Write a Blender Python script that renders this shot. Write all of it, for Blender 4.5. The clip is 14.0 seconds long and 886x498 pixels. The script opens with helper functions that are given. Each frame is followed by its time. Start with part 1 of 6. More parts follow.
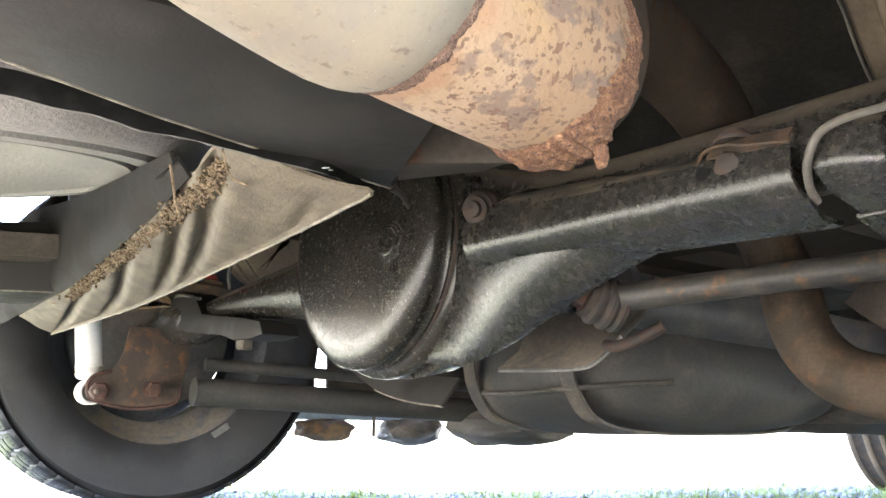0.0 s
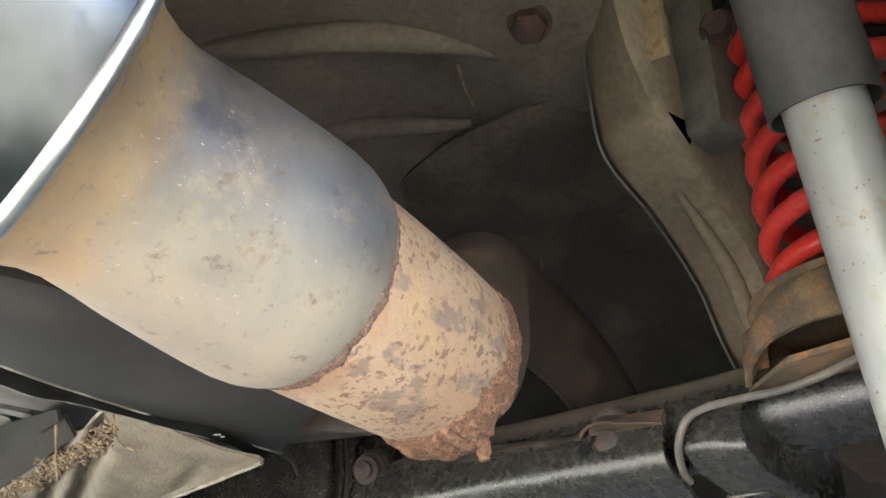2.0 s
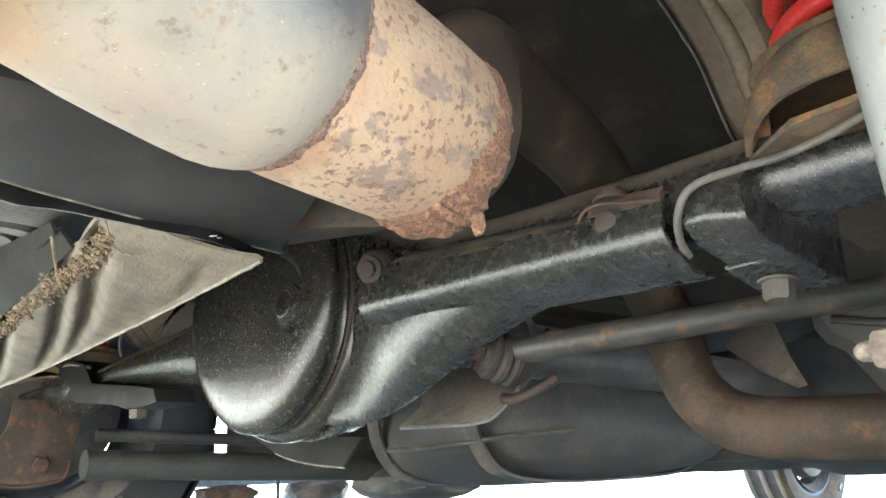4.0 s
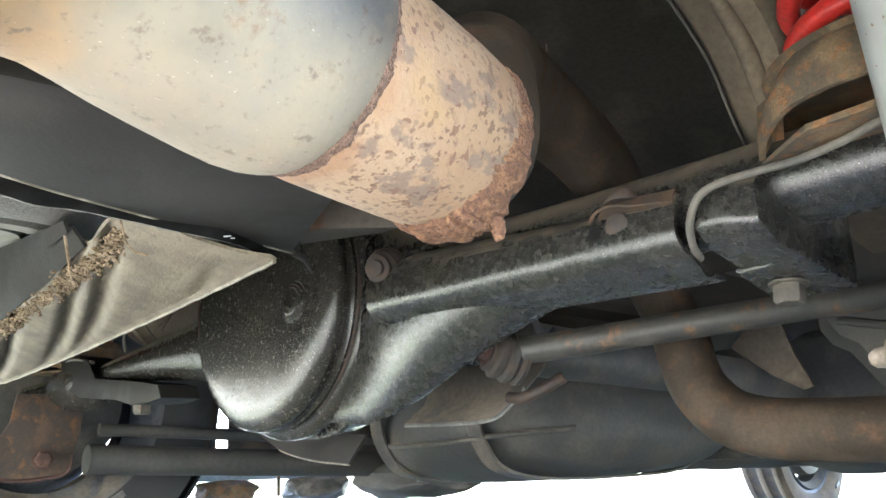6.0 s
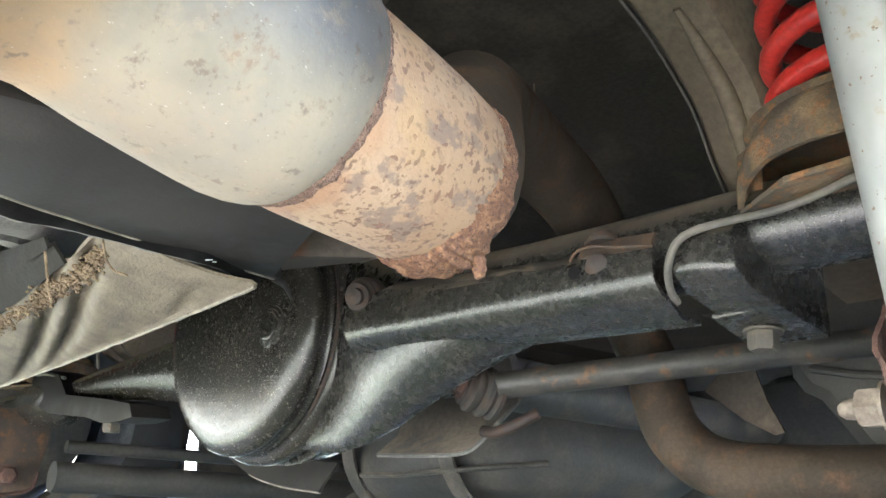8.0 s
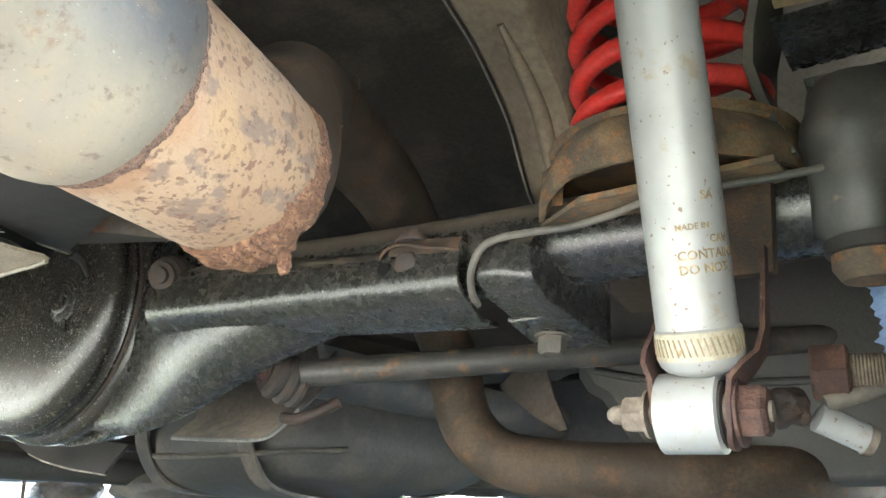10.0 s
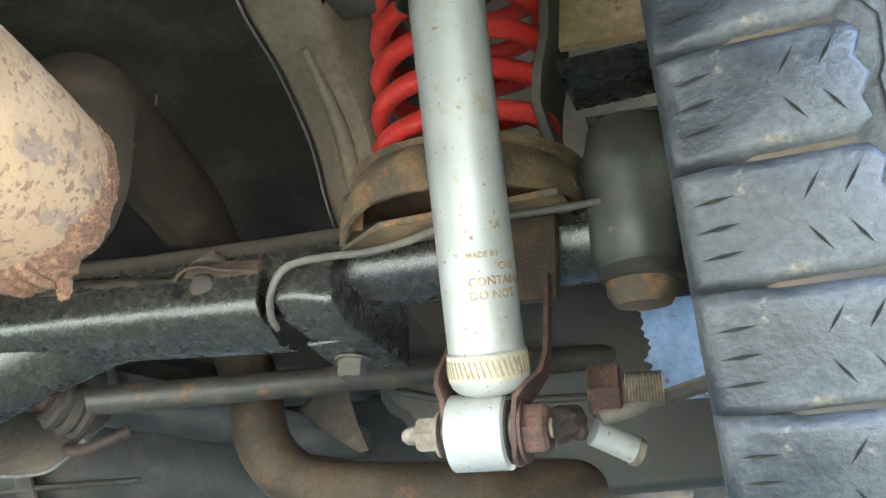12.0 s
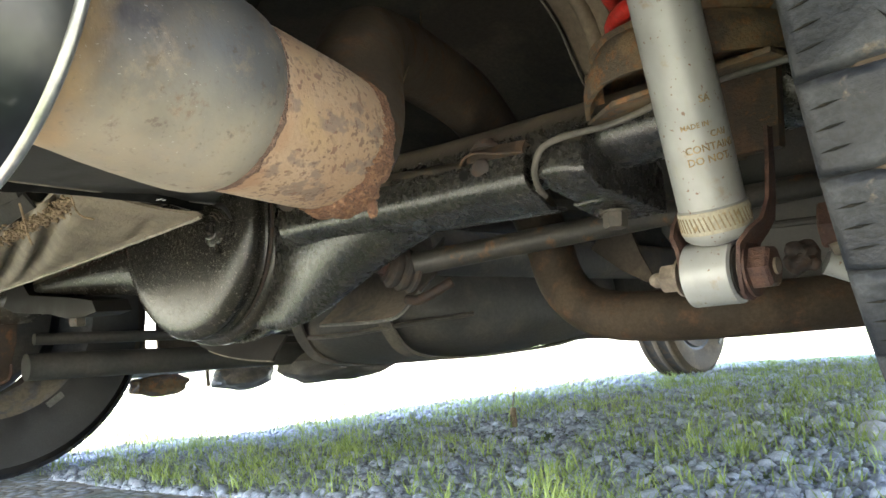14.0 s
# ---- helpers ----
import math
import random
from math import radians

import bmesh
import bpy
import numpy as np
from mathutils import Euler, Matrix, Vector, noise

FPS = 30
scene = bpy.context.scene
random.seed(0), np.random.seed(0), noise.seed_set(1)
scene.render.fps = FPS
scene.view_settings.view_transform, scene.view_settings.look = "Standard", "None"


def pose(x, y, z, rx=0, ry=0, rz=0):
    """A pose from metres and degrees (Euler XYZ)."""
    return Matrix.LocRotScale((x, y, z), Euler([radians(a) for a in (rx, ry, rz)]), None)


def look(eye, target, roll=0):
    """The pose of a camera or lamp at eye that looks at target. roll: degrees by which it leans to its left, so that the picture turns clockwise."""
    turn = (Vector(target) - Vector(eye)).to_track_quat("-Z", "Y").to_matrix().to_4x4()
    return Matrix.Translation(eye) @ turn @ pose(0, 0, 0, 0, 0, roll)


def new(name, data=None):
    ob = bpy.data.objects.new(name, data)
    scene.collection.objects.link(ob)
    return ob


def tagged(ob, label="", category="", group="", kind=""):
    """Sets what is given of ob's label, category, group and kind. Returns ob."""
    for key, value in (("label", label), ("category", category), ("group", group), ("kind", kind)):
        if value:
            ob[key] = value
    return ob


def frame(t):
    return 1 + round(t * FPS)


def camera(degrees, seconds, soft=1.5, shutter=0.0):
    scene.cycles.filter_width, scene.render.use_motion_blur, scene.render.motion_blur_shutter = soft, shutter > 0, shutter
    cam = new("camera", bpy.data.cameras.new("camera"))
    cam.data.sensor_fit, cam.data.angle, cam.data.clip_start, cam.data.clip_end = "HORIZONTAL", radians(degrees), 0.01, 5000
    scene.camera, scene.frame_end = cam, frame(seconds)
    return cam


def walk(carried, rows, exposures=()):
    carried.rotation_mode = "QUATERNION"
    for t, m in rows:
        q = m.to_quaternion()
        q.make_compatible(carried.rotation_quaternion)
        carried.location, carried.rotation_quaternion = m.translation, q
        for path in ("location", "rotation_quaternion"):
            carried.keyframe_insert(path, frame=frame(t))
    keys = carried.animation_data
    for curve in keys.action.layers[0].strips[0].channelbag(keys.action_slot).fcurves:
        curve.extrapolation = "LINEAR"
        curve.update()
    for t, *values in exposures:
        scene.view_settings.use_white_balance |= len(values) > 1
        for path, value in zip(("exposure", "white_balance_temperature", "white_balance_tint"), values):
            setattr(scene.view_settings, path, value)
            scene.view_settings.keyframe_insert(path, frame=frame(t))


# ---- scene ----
cam = camera(55.2, 14.0)
PATH = [
    (0, (0.726, -0.47, 0.216), (-0.841, 0.708, 0.609), 0.4),
    (0.5, (0.726, -0.47, 0.214), (-0.826, 0.721, 0.632), -0.5),
    (1, (0.73, -0.473, 0.215), (-0.782, 0.738, 0.714), -0.2),
    (1.5, (0.747, -0.475, 0.227), (-0.586, 0.793, 1.011), -0.2),
    (2, (0.748, -0.485, 0.23), (-0.533, 0.75, 1.142), 0.5),
    (2.5, (0.744, -0.473, 0.223), (-0.56, 0.848, 0.969), -2.4),
    (3, (0.74, -0.468, 0.22), (-0.644, 0.864, 0.779), -2.6),
    (5.5, (0.737, -0.475, 0.221), (-0.67, 0.859, 0.714), -2.9),
    (6, (0.734, -0.477, 0.224), (-0.666, 0.863, 0.719), -2.5),
    (6.5, (0.734, -0.478, 0.225), (-0.654, 0.868, 0.736), -1.7),
    (7, (0.735, -0.479, 0.227), (-0.647, 0.864, 0.765), -0.4),
    (7.5, (0.735, -0.481, 0.227), (-0.622, 0.879, 0.782), -0.5),
    (8, (0.737, -0.48, 0.226), (-0.618, 0.881, 0.784), -0.3),
    (8.5, (0.741, -0.479, 0.228), (-0.521, 0.999, 0.7), -0.2),
    (9, (0.744, -0.48, 0.229), (-0.382, 1.115, 0.664), 0.4),
    (11.5, (0.748, -0.487, 0.233), (-0.086, 1.211, 0.884), -2.2),
    (12, (0.755, -0.487, 0.232), (0.131, 1.329, 0.793), -2.1),
    (12.5, (0.806, -0.512, 0.269), (-0.147, 1.225, 0.542), -0.5),
    (13, (0.827, -0.553, 0.255), (-0.314, 1.069, 0.512), -1.9),
    (13.3, (0.844, -0.554, 0.254), (-0.437, 0.939, 0.612), -4.7),
    (13.5, (0.834, -0.539, 0.254), (-0.454, 0.977, 0.463), -6.5),
    (14, (0.838, -0.553, 0.244), (-0.471, 0.946, 0.438), -5.8),
]
walk(cam, [(t, look(eye, target, roll)) for t, eye, target, roll in PATH], [(0, 4.82, 6550, 24), (1, 4.82, 6500, 24), (2, 4.62, 6400, 21), (3, 4.9, 6100, 18), (8.0, 4.87, 6050, 18), (9.0, 4.8, 6100, 16), (11.5, 5.08, 6250, 17), (12.2, 5.05, 5850, 10), (12.5, 4.82, 6100, 11), (13, 4.25, 6500, 13), (13.5, 4.35, 6750, 14), (14, 4.0, 6850, 15)])

# ---- world, sun, exposure ----
world = bpy.data.worlds.new("world")
scene.world = world
world.use_nodes = True
wn = world.node_tree
sky = wn.nodes.new("ShaderNodeTexSky")
sky.sky_type, sky.sun_disc = "NISHITA", False
SUN_EL, SUN_AZ = radians(50), radians(76)      # azimuth from +x towards -y (right and behind the car)
sky.sun_elevation, sky.sun_rotation = SUN_EL, radians(90) + SUN_AZ
wn.nodes["Background"].inputs[1].default_value = 0.16
wn.links.new(sky.outputs[0], wn.nodes["Background"].inputs[0])
sun = new("sun", bpy.data.lights.new("sun", "SUN"))
sun.data.energy, sun.data.angle, sun.data.color = 5.0, radians(0.6), (1.0, 0.95, 0.87)
sun_dir = Vector((math.cos(SUN_EL) * math.cos(SUN_AZ), -math.cos(SUN_EL) * math.sin(SUN_AZ), math.sin(SUN_EL)))
sun.matrix_world = look(sun_dir * 20, (0, 0, 0))

# ---- materials ----


def mix_rgb(nt, fac, a, b):
    n = nt.nodes.new("ShaderNodeMix")
    n.data_type = "RGBA"
    for sock, v in ((n.inputs[0], fac), (n.inputs[6], a), (n.inputs[7], b)):
        if isinstance(v, (int, float)):
            sock.default_value = v
        elif isinstance(v, (tuple, list)):
            sock.default_value = (*v[:3], 1)
        else:
            nt.links.new(v, sock)
    return n.outputs[2]


def tex_noise(nt, scale, detail=4, rough=0.55, stretch=None, w=0.0):
    co = nt.nodes.new("ShaderNodeTexCoord")
    out = co.outputs["Object"]
    mp = nt.nodes.new("ShaderNodeMapping")
    mp.inputs["Location"].default_value = (w, w * 0.7, w * 1.3)
    if stretch:
        mp.inputs["Scale"].default_value = stretch
    nt.links.new(out, mp.inputs[0])
    n = nt.nodes.new("ShaderNodeTexNoise")
    n.inputs["Scale"].default_value, n.inputs["Detail"].default_value, n.inputs["Roughness"].default_value = scale, detail, rough
    nt.links.new(mp.outputs[0], n.inputs[0])
    return n.outputs[0]


def ramp(nt, value, lo, hi):
    n = nt.nodes.new("ShaderNodeMapRange")
    n.inputs[1].default_value, n.inputs[2].default_value = lo, hi
    n.interpolation_type = "SMOOTHSTEP"
    nt.links.new(value, n.inputs[0])
    return n.outputs[0]


def mul(nt, a, b, op="MULTIPLY"):
    n = nt.nodes.new("ShaderNodeMath")
    n.operation = op
    n.use_clamp = True
    for sock, v in ((n.inputs[0], a), (n.inputs[1], b)):
        if isinstance(v, (int, float)):
            sock.default_value = v
        else:
            nt.links.new(v, sock)
    return n.outputs[0]


def blank(name):
    m = bpy.data.materials.new(name)
    m.use_nodes = True
    nt = m.node_tree
    return m, nt, nt.nodes["Principled BSDF"]


def bump(nt, bsdf, height, strength, distance):
    b = nt.nodes.new("ShaderNodeBump")
    b.inputs["Strength"].default_value, b.inputs["Distance"].default_value = strength, distance
    nt.links.new(height, b.inputs["Height"])
    nt.links.new(b.outputs[0], bsdf.inputs["Normal"])
    nt.links.new(b.outputs[0], bsdf.inputs["Coat Normal"])


def worn(name, base, second, rough=0.5, metal=0.0, scale=18, patches=(0.45, 0.62), rust=None, rust_at=(0.58, 0.66), dust=None,
         fine=160, bumps=0.25, rough2=None, depth=0.0012, coat=0.0, grainy=(0.78, 1.15)):
    """A painted, dusty or rusty surface: two colours in broad patches, fine grain, rust spots and dust that lies on upward faces."""
    m, nt, p = blank(name)
    broad = tex_noise(nt, scale, 5)
    grain = tex_noise(nt, fine, 3, 0.7, w=3.1)
    col = mix_rgb(nt, ramp(nt, broad, *patches), base, second)
    r = ramp(nt, broad, *patches)
    rr = nt.nodes.new("ShaderNodeMapRange")
    rr.inputs[3].default_value, rr.inputs[4].default_value = rough, rough2 if rough2 is not None else min(1, rough + 0.2)
    nt.links.new(r, rr.inputs[0])
    rough_out = rr.outputs[0]
    if dust:
        geo = nt.nodes.new("ShaderNodeNewGeometry")
        sep = nt.nodes.new("ShaderNodeSeparateXYZ")
        nt.links.new(geo.outputs["Normal"], sep.inputs[0])
        up = ramp(nt, sep.outputs[2], 0.30, 0.85)
        dm = mul(nt, mul(nt, up, 0.9), ramp(nt, tex_noise(nt, 35, 4, w=7), 0.3, 0.55))
        col = mix_rgb(nt, dm, col, dust)
        rough_out = mul(nt, rough_out, mul(nt, dm, 0.5), "ADD")
    if rust:
        spots = mul(nt, ramp(nt, tex_noise(nt, scale * 2.2, 6, 0.65, w=11), *rust_at), 1.0)
        col = mix_rgb(nt, spots, col, rust)
        rough_out = mul(nt, rough_out, mul(nt, spots, 0.4), "ADD")
    dark = ramp(nt, grain, 0.25, 0.75)
    shade = nt.nodes.new("ShaderNodeMapRange")
    shade.inputs[3].default_value, shade.inputs[4].default_value = grainy
    nt.links.new(dark, shade.inputs[0])
    n = nt.nodes.new("ShaderNodeVectorMath")
    n.operation = "SCALE"
    nt.links.new(col, n.inputs[0])
    nt.links.new(shade.outputs[0], n.inputs[3])
    nt.links.new(n.outputs[0], p.inputs["Base Color"])
    nt.links.new(rough_out, p.inputs["Roughness"])
    p.inputs["Metallic"].default_value = metal
    p.inputs["Coat Weight"].default_value = coat
    p.inputs["Coat Roughness"].default_value = 0.14
    bump(nt, p, mul(nt, mul(nt, grain, 0.55), mul(nt, broad, 0.4), "ADD"), bumps, depth * 1.8)
    return m


RUST, RUST_DARK = (0.19, 0.075, 0.035), (0.085, 0.04, 0.025)


def chipped_paint(name, base, stain, rough, coat, grit, specks, bumps):
    """Dark gloss paint with a faint orange-peel, soft brown staining, fine grit and tiny pale chips."""
    m, nt, p = blank(name)
    soft = ramp(nt, tex_noise(nt, 16, 3, w=2), 0.35, 0.75)
    fine = tex_noise(nt, 950, 3, 0.7, w=5)
    mid = tex_noise(nt, 190, 4, 0.65, w=8)
    col = mix_rgb(nt, mul(nt, soft, 0.6), base, stain)
    col = mix_rgb(nt, mul(nt, ramp(nt, fine, 0.50, 0.72), grit), col, tuple(c * 3.0 for c in stain))
    col = mix_rgb(nt, mul(nt, ramp(nt, mid, 0.56, 0.70), grit * 0.8), col, tuple(c * 2.0 for c in stain))
    chips = ramp(nt, tex_noise(nt, 620, 2, 0.5, w=12), *specks)
    col = mix_rgb(nt, mul(nt, chips, 0.7), col, (0.24, 0.22, 0.19))
    geo = nt.nodes.new("ShaderNodeNewGeometry")
    sep = nt.nodes.new("ShaderNodeSeparateXYZ")
    nt.links.new(geo.outputs["Normal"], sep.inputs[0])
    lying = mul(nt, ramp(nt, sep.outputs[2], 0.30, 0.85), ramp(nt, tex_noise(nt, 35, 4, w=7), 0.25, 0.55))
    col = mix_rgb(nt, mul(nt, lying, 0.9), col, (0.15, 0.12, 0.09))
    nt.links.new(col, p.inputs["Base Color"])
    r = nt.nodes.new("ShaderNodeMapRange")
    r.inputs[1].default_value, r.inputs[2].default_value = 0.3, 0.7
    r.inputs[3].default_value, r.inputs[4].default_value = rough - 0.06, rough + 0.14
    nt.links.new(mid, r.inputs[0])
    nt.links.new(mul(nt, r.outputs[0], mul(nt, lying, 0.4), "ADD"), p.inputs["Roughness"])
    p.inputs["Coat Weight"].default_value, p.inputs["Coat Roughness"].default_value = coat, 0.2
    p.inputs["Specular IOR Level"].default_value = 0.45
    bump(nt, p, mul(nt, mul(nt, mid, 0.55), mul(nt, fine, 0.30), "ADD"), bumps, 0.0014)
    return m


black_paint = chipped_paint("black_chassis_paint", (0.014, 0.0145, 0.0145), (0.034, 0.029, 0.022), 0.22, 0.30, 0.50, (0.68, 0.74), 0.30)
cover_paint = chipped_paint("oily_cover_paint", (0.015, 0.0145, 0.0135), (0.034, 0.029, 0.023), 0.17, 0.0, 0.70, (0.66, 0.72), 0.26)
dusty_black = worn("dusty_black_steel", (0.058, 0.054, 0.049), (0.12, 0.105, 0.088), 0.5, 0.0, 14, rust=RUST, rust_at=(0.68, 0.77), dust=(0.20, 0.165, 0.13), bumps=0.3)
under_dark = worn("underbody_coating", (0.052, 0.051, 0.050), (0.092, 0.085, 0.075), 0.6, 0.0, 9, rust=RUST_DARK, rust_at=(0.66, 0.78), bumps=0.35)
floor_paint = worn("dusty_floor_pan", (0.075, 0.061, 0.048), (0.140, 0.114, 0.088), 0.8, 0.0, 7, patches=(0.35, 0.7), rust=RUST_DARK, rust_at=(0.62, 0.76), bumps=0.35)
rail_paint = worn("grey_brown_frame", (0.125, 0.096, 0.068), (0.195, 0.152, 0.108), 0.7, 0.0, 12, rust=RUST, rust_at=(0.68, 0.76), bumps=0.25)
satin_black = worn("satin_black_beam", (0.014, 0.0125, 0.0115), (0.020, 0.018, 0.0165), 0.55, 0.0, 10, fine=300, bumps=0.15, grainy=(0.9, 1.06))
rusty = worn("rusty_steel", (0.045, 0.021, 0.016), (0.090, 0.046, 0.033), 0.65, 0.1, 90, rust=(0.22, 0.15, 0.115), rust_at=(0.62, 0.74), fine=520, bumps=0.7, depth=0.0015)
rust_flake = worn("flaking_rust", (0.150, 0.068, 0.036), (0.255, 0.132, 0.070), 0.9, 0.0, 240, rust=(0.085, 0.040, 0.028), rust_at=(0.5, 0.62), fine=900, bumps=1.0, depth=0.003)
seam_brown = worn("brown_seam_rust", (0.115, 0.066, 0.047), (0.19, 0.115, 0.082), 0.9, 0.0, 240, rust=(0.075, 0.042, 0.032), rust_at=(0.5, 0.62), fine=1000, bumps=0.8, depth=0.002)
bolt_metal = worn("dirty_bolt", (0.12, 0.095, 0.073), (0.19, 0.155, 0.122), 0.6, 0.2, 90, rust=(0.17, 0.09, 0.055), rust_at=(0.60, 0.74), fine=500, bumps=0.4)
ear_rust = worn("brown_rusted_plate", (0.040, 0.028, 0.020), (0.085, 0.050, 0.031), 0.7, 0.05, 60, rust=(0.135, 0.070, 0.036), rust_at=(0.58, 0.70), fine=600, bumps=0.5)
plate_rust = worn("scuffed_rust_brown", (0.045, 0.033, 0.026), (0.095, 0.060, 0.042), 0.7, 0.05, 26, rust=(0.150, 0.078, 0.042), rust_at=(0.52, 0.68), fine=500, bumps=0.4)
dark_rust = worn("dark_rusted_bolt", (0.028, 0.020, 0.017), (0.056, 0.035, 0.026), 0.65, 0.1, 90, rust=(0.12, 0.062, 0.04), rust_at=(0.58, 0.7), fine=500, bumps=0.4)
seat_rust = worn("rusty_spring_seat", (0.075, 0.056, 0.038), (0.17, 0.115, 0.065), 0.78, 0.05, 40, rust=(0.205, 0.100, 0.045), rust_at=(0.50, 0.66), fine=500, bumps=0.6)


def silver_stained():
    """Dull silver paint with tan water stains, rust specks and faint vertical runs."""
    m, nt, p = blank("silver_shock_paint")
    col = mix_rgb(nt, ramp(nt, tex_noise(nt, 30, 4), 0.35, 0.7), (0.225, 0.228, 0.222), (0.275, 0.276, 0.266))
    runs = ramp(nt, tex_noise(nt, 120, 4, 0.6, stretch=(1, 1, 0.10), w=4), 0.52, 0.75)
    col = mix_rgb(nt, mul(nt, runs, 0.25), col, (0.20, 0.17, 0.12))
    blot = ramp(nt, tex_noise(nt, 38, 5, 0.7, w=17), 0.56, 0.66)
    col = mix_rgb(nt, mul(nt, blot, 0.6), col, (0.21, 0.155, 0.10))
    dots = ramp(nt, tex_noise(nt, 330, 2, 0.5, w=23), 0.68, 0.72)
    col = mix_rgb(nt, mul(nt, dots, 0.85), col, (0.13, 0.065, 0.035))
    nt.links.new(col, p.inputs["Base Color"])
    p.inputs["Metallic"].default_value, p.inputs["Roughness"].default_value = 0.15, 0.42
    bump(nt, p, mul(nt, tex_noise(nt, 260, 3), mul(nt, dots, 0.4), "ADD"), 0.05, 0.001)
    return m


shock_paint = silver_stained()
crimp_yellow = worn("yellowed_crimp_paint", (0.255, 0.228, 0.168), (0.30, 0.275, 0.215), 0.5, 0.0, 60, rust=(0.22, 0.14, 0.07), rust_at=(0.58, 0.7), fine=420, bumps=0.15)
crimp_dark = worn("stained_crimp_dents", (0.15, 0.110, 0.058), (0.23, 0.185, 0.115), 0.6, 0.0, 200, bumps=0.2)
shock_text = worn("rust_stained_letters", (0.155, 0.105, 0.048), (0.27, 0.20, 0.11), 0.7, 0.0, 300, bumps=0.2)
dust_tube = worn("black_dust_tube", (0.035, 0.035, 0.032), (0.055, 0.052, 0.048), 0.6, 0.0, 14, bumps=0.15)
red_paint = worn("red_spring_paint", (0.52, 0.032, 0.025), (0.60, 0.052, 0.042), 0.32, 0.0, 30, rust=(0.16, 0.04, 0.03), rust_at=(0.70, 0.78), fine=300, bumps=0.1, rough2=0.45)
rubber = worn("tyre_rubber", (0.018, 0.018, 0.019), (0.034, 0.034, 0.035), 0.62, 0.0, 20, rust=(0.06, 0.05, 0.04), rust_at=(0.66, 0.8), fine=400, bumps=0.3)
tread_rubber = worn("worn_tread_rubber", (0.0085, 0.0098, 0.0125), (0.026, 0.0275, 0.030), 0.46, 0.0, 30, patches=(0.38, 0.64), rust=(0.085, 0.068, 0.050), rust_at=(0.585, 0.72), fine=420, bumps=0.35, rough2=0.72, grainy=(0.6, 1.4))
groove_dirt = worn("dirt_in_tread", (0.016, 0.013, 0.011), (0.046, 0.032, 0.020), 0.85, 0.0, 34, patches=(0.38, 0.62), bumps=0.2)
slit_dirt = worn("dark_slit_dirt", (0.010, 0.010, 0.009), (0.030, 0.024, 0.018), 0.9, 0.0, 60, bumps=0.2)
dusty_tyre = worn("brown_dusty_tyre", (0.085, 0.066, 0.048), (0.14, 0.108, 0.076), 0.85, 0.0, 9, bumps=0.3)
tan_rust = worn("tan_rusted_box", (0.24, 0.17, 0.095), (0.36, 0.265, 0.165), 0.8, 0.0, 20, rust=(0.16, 0.08, 0.04), rust_at=(0.58, 0.7), bumps=0.4)
sipe_dark = worn("dark_sipe", (0.006, 0.006, 0.006), (0.012, 0.012, 0.012), 0.8, 0.0, 60, bumps=0.1)
rim_paint = worn("dusty_steel_rim", (0.05, 0.055, 0.065), (0.10, 0.105, 0.115), 0.4, 0.3, 14, dust=(0.2, 0.17, 0.13), bumps=0.15)
bush_rubber = worn("old_bush_rubber", (0.020, 0.018, 0.016), (0.042, 0.031, 0.025), 0.75, 0.0, 60, rust=RUST_DARK, rust_at=(0.66, 0.74), bumps=0.3)


def streaked_panel():
    """Bare dusty sheet with dirt, and dark streaks for the shade of long slanting folds."""
    m, nt, p = blank("dusty_bare_panel")
    co = nt.nodes.new("ShaderNodeTexCoord")
    mp = nt.nodes.new("ShaderNodeMapping")
    mp.vector_type = "TEXTURE"
    mp.inputs["Rotation"].default_value = (0, 0, radians(-12))
    mp.inputs["Scale"].default_value = (13.0, 0.8, 1.0)
    nt.links.new(co.outputs["Object"], mp.inputs[0])
    n = nt.nodes.new("ShaderNodeTexNoise")
    n.inputs["Scale"].default_value, n.inputs["Detail"].default_value = 60, 4
    nt.links.new(mp.outputs[0], n.inputs[0])
    # streaks put the shade of the folds, with some dirt, into the colour
    fold = ramp(nt, n.outputs[0], 0.50, 0.66)
    col = mix_rgb(nt, ramp(nt, tex_noise(nt, 40, 5), 0.35, 0.65), (0.080, 0.063, 0.044), (0.138, 0.112, 0.080))
    col = mix_rgb(nt, mul(nt, fold, 0.32), col, (0.060, 0.046, 0.033))
    spk = ramp(nt, tex_noise(nt, 420, 3, 0.7, w=6), 0.56, 0.72)
    col = mix_rgb(nt, mul(nt, spk, 0.95), col, (0.045, 0.033, 0.024))
    grit = ramp(nt, tex_noise(nt, 700, 3, 0.7, w=16), 0.60, 0.70)
    col = mix_rgb(nt, mul(nt, grit, 0.6), col, (0.30, 0.26, 0.20))
    dirt = ramp(nt, tex_noise(nt, 110, 5, 0.7, w=26), 0.55, 0.68)
    col = mix_rgb(nt, mul(nt, dirt, 0.55), col, (0.055, 0.042, 0.03))
    nt.links.new(col, p.inputs["Base Color"])
    p.inputs["Roughness"].default_value = 0.68
    bump(nt, p, mul(nt, mul(nt, n.outputs[0], 0.6), mul(nt, tex_noise(nt, 500, 3), 0.5), "ADD"), 0.55, 0.003)
    return m


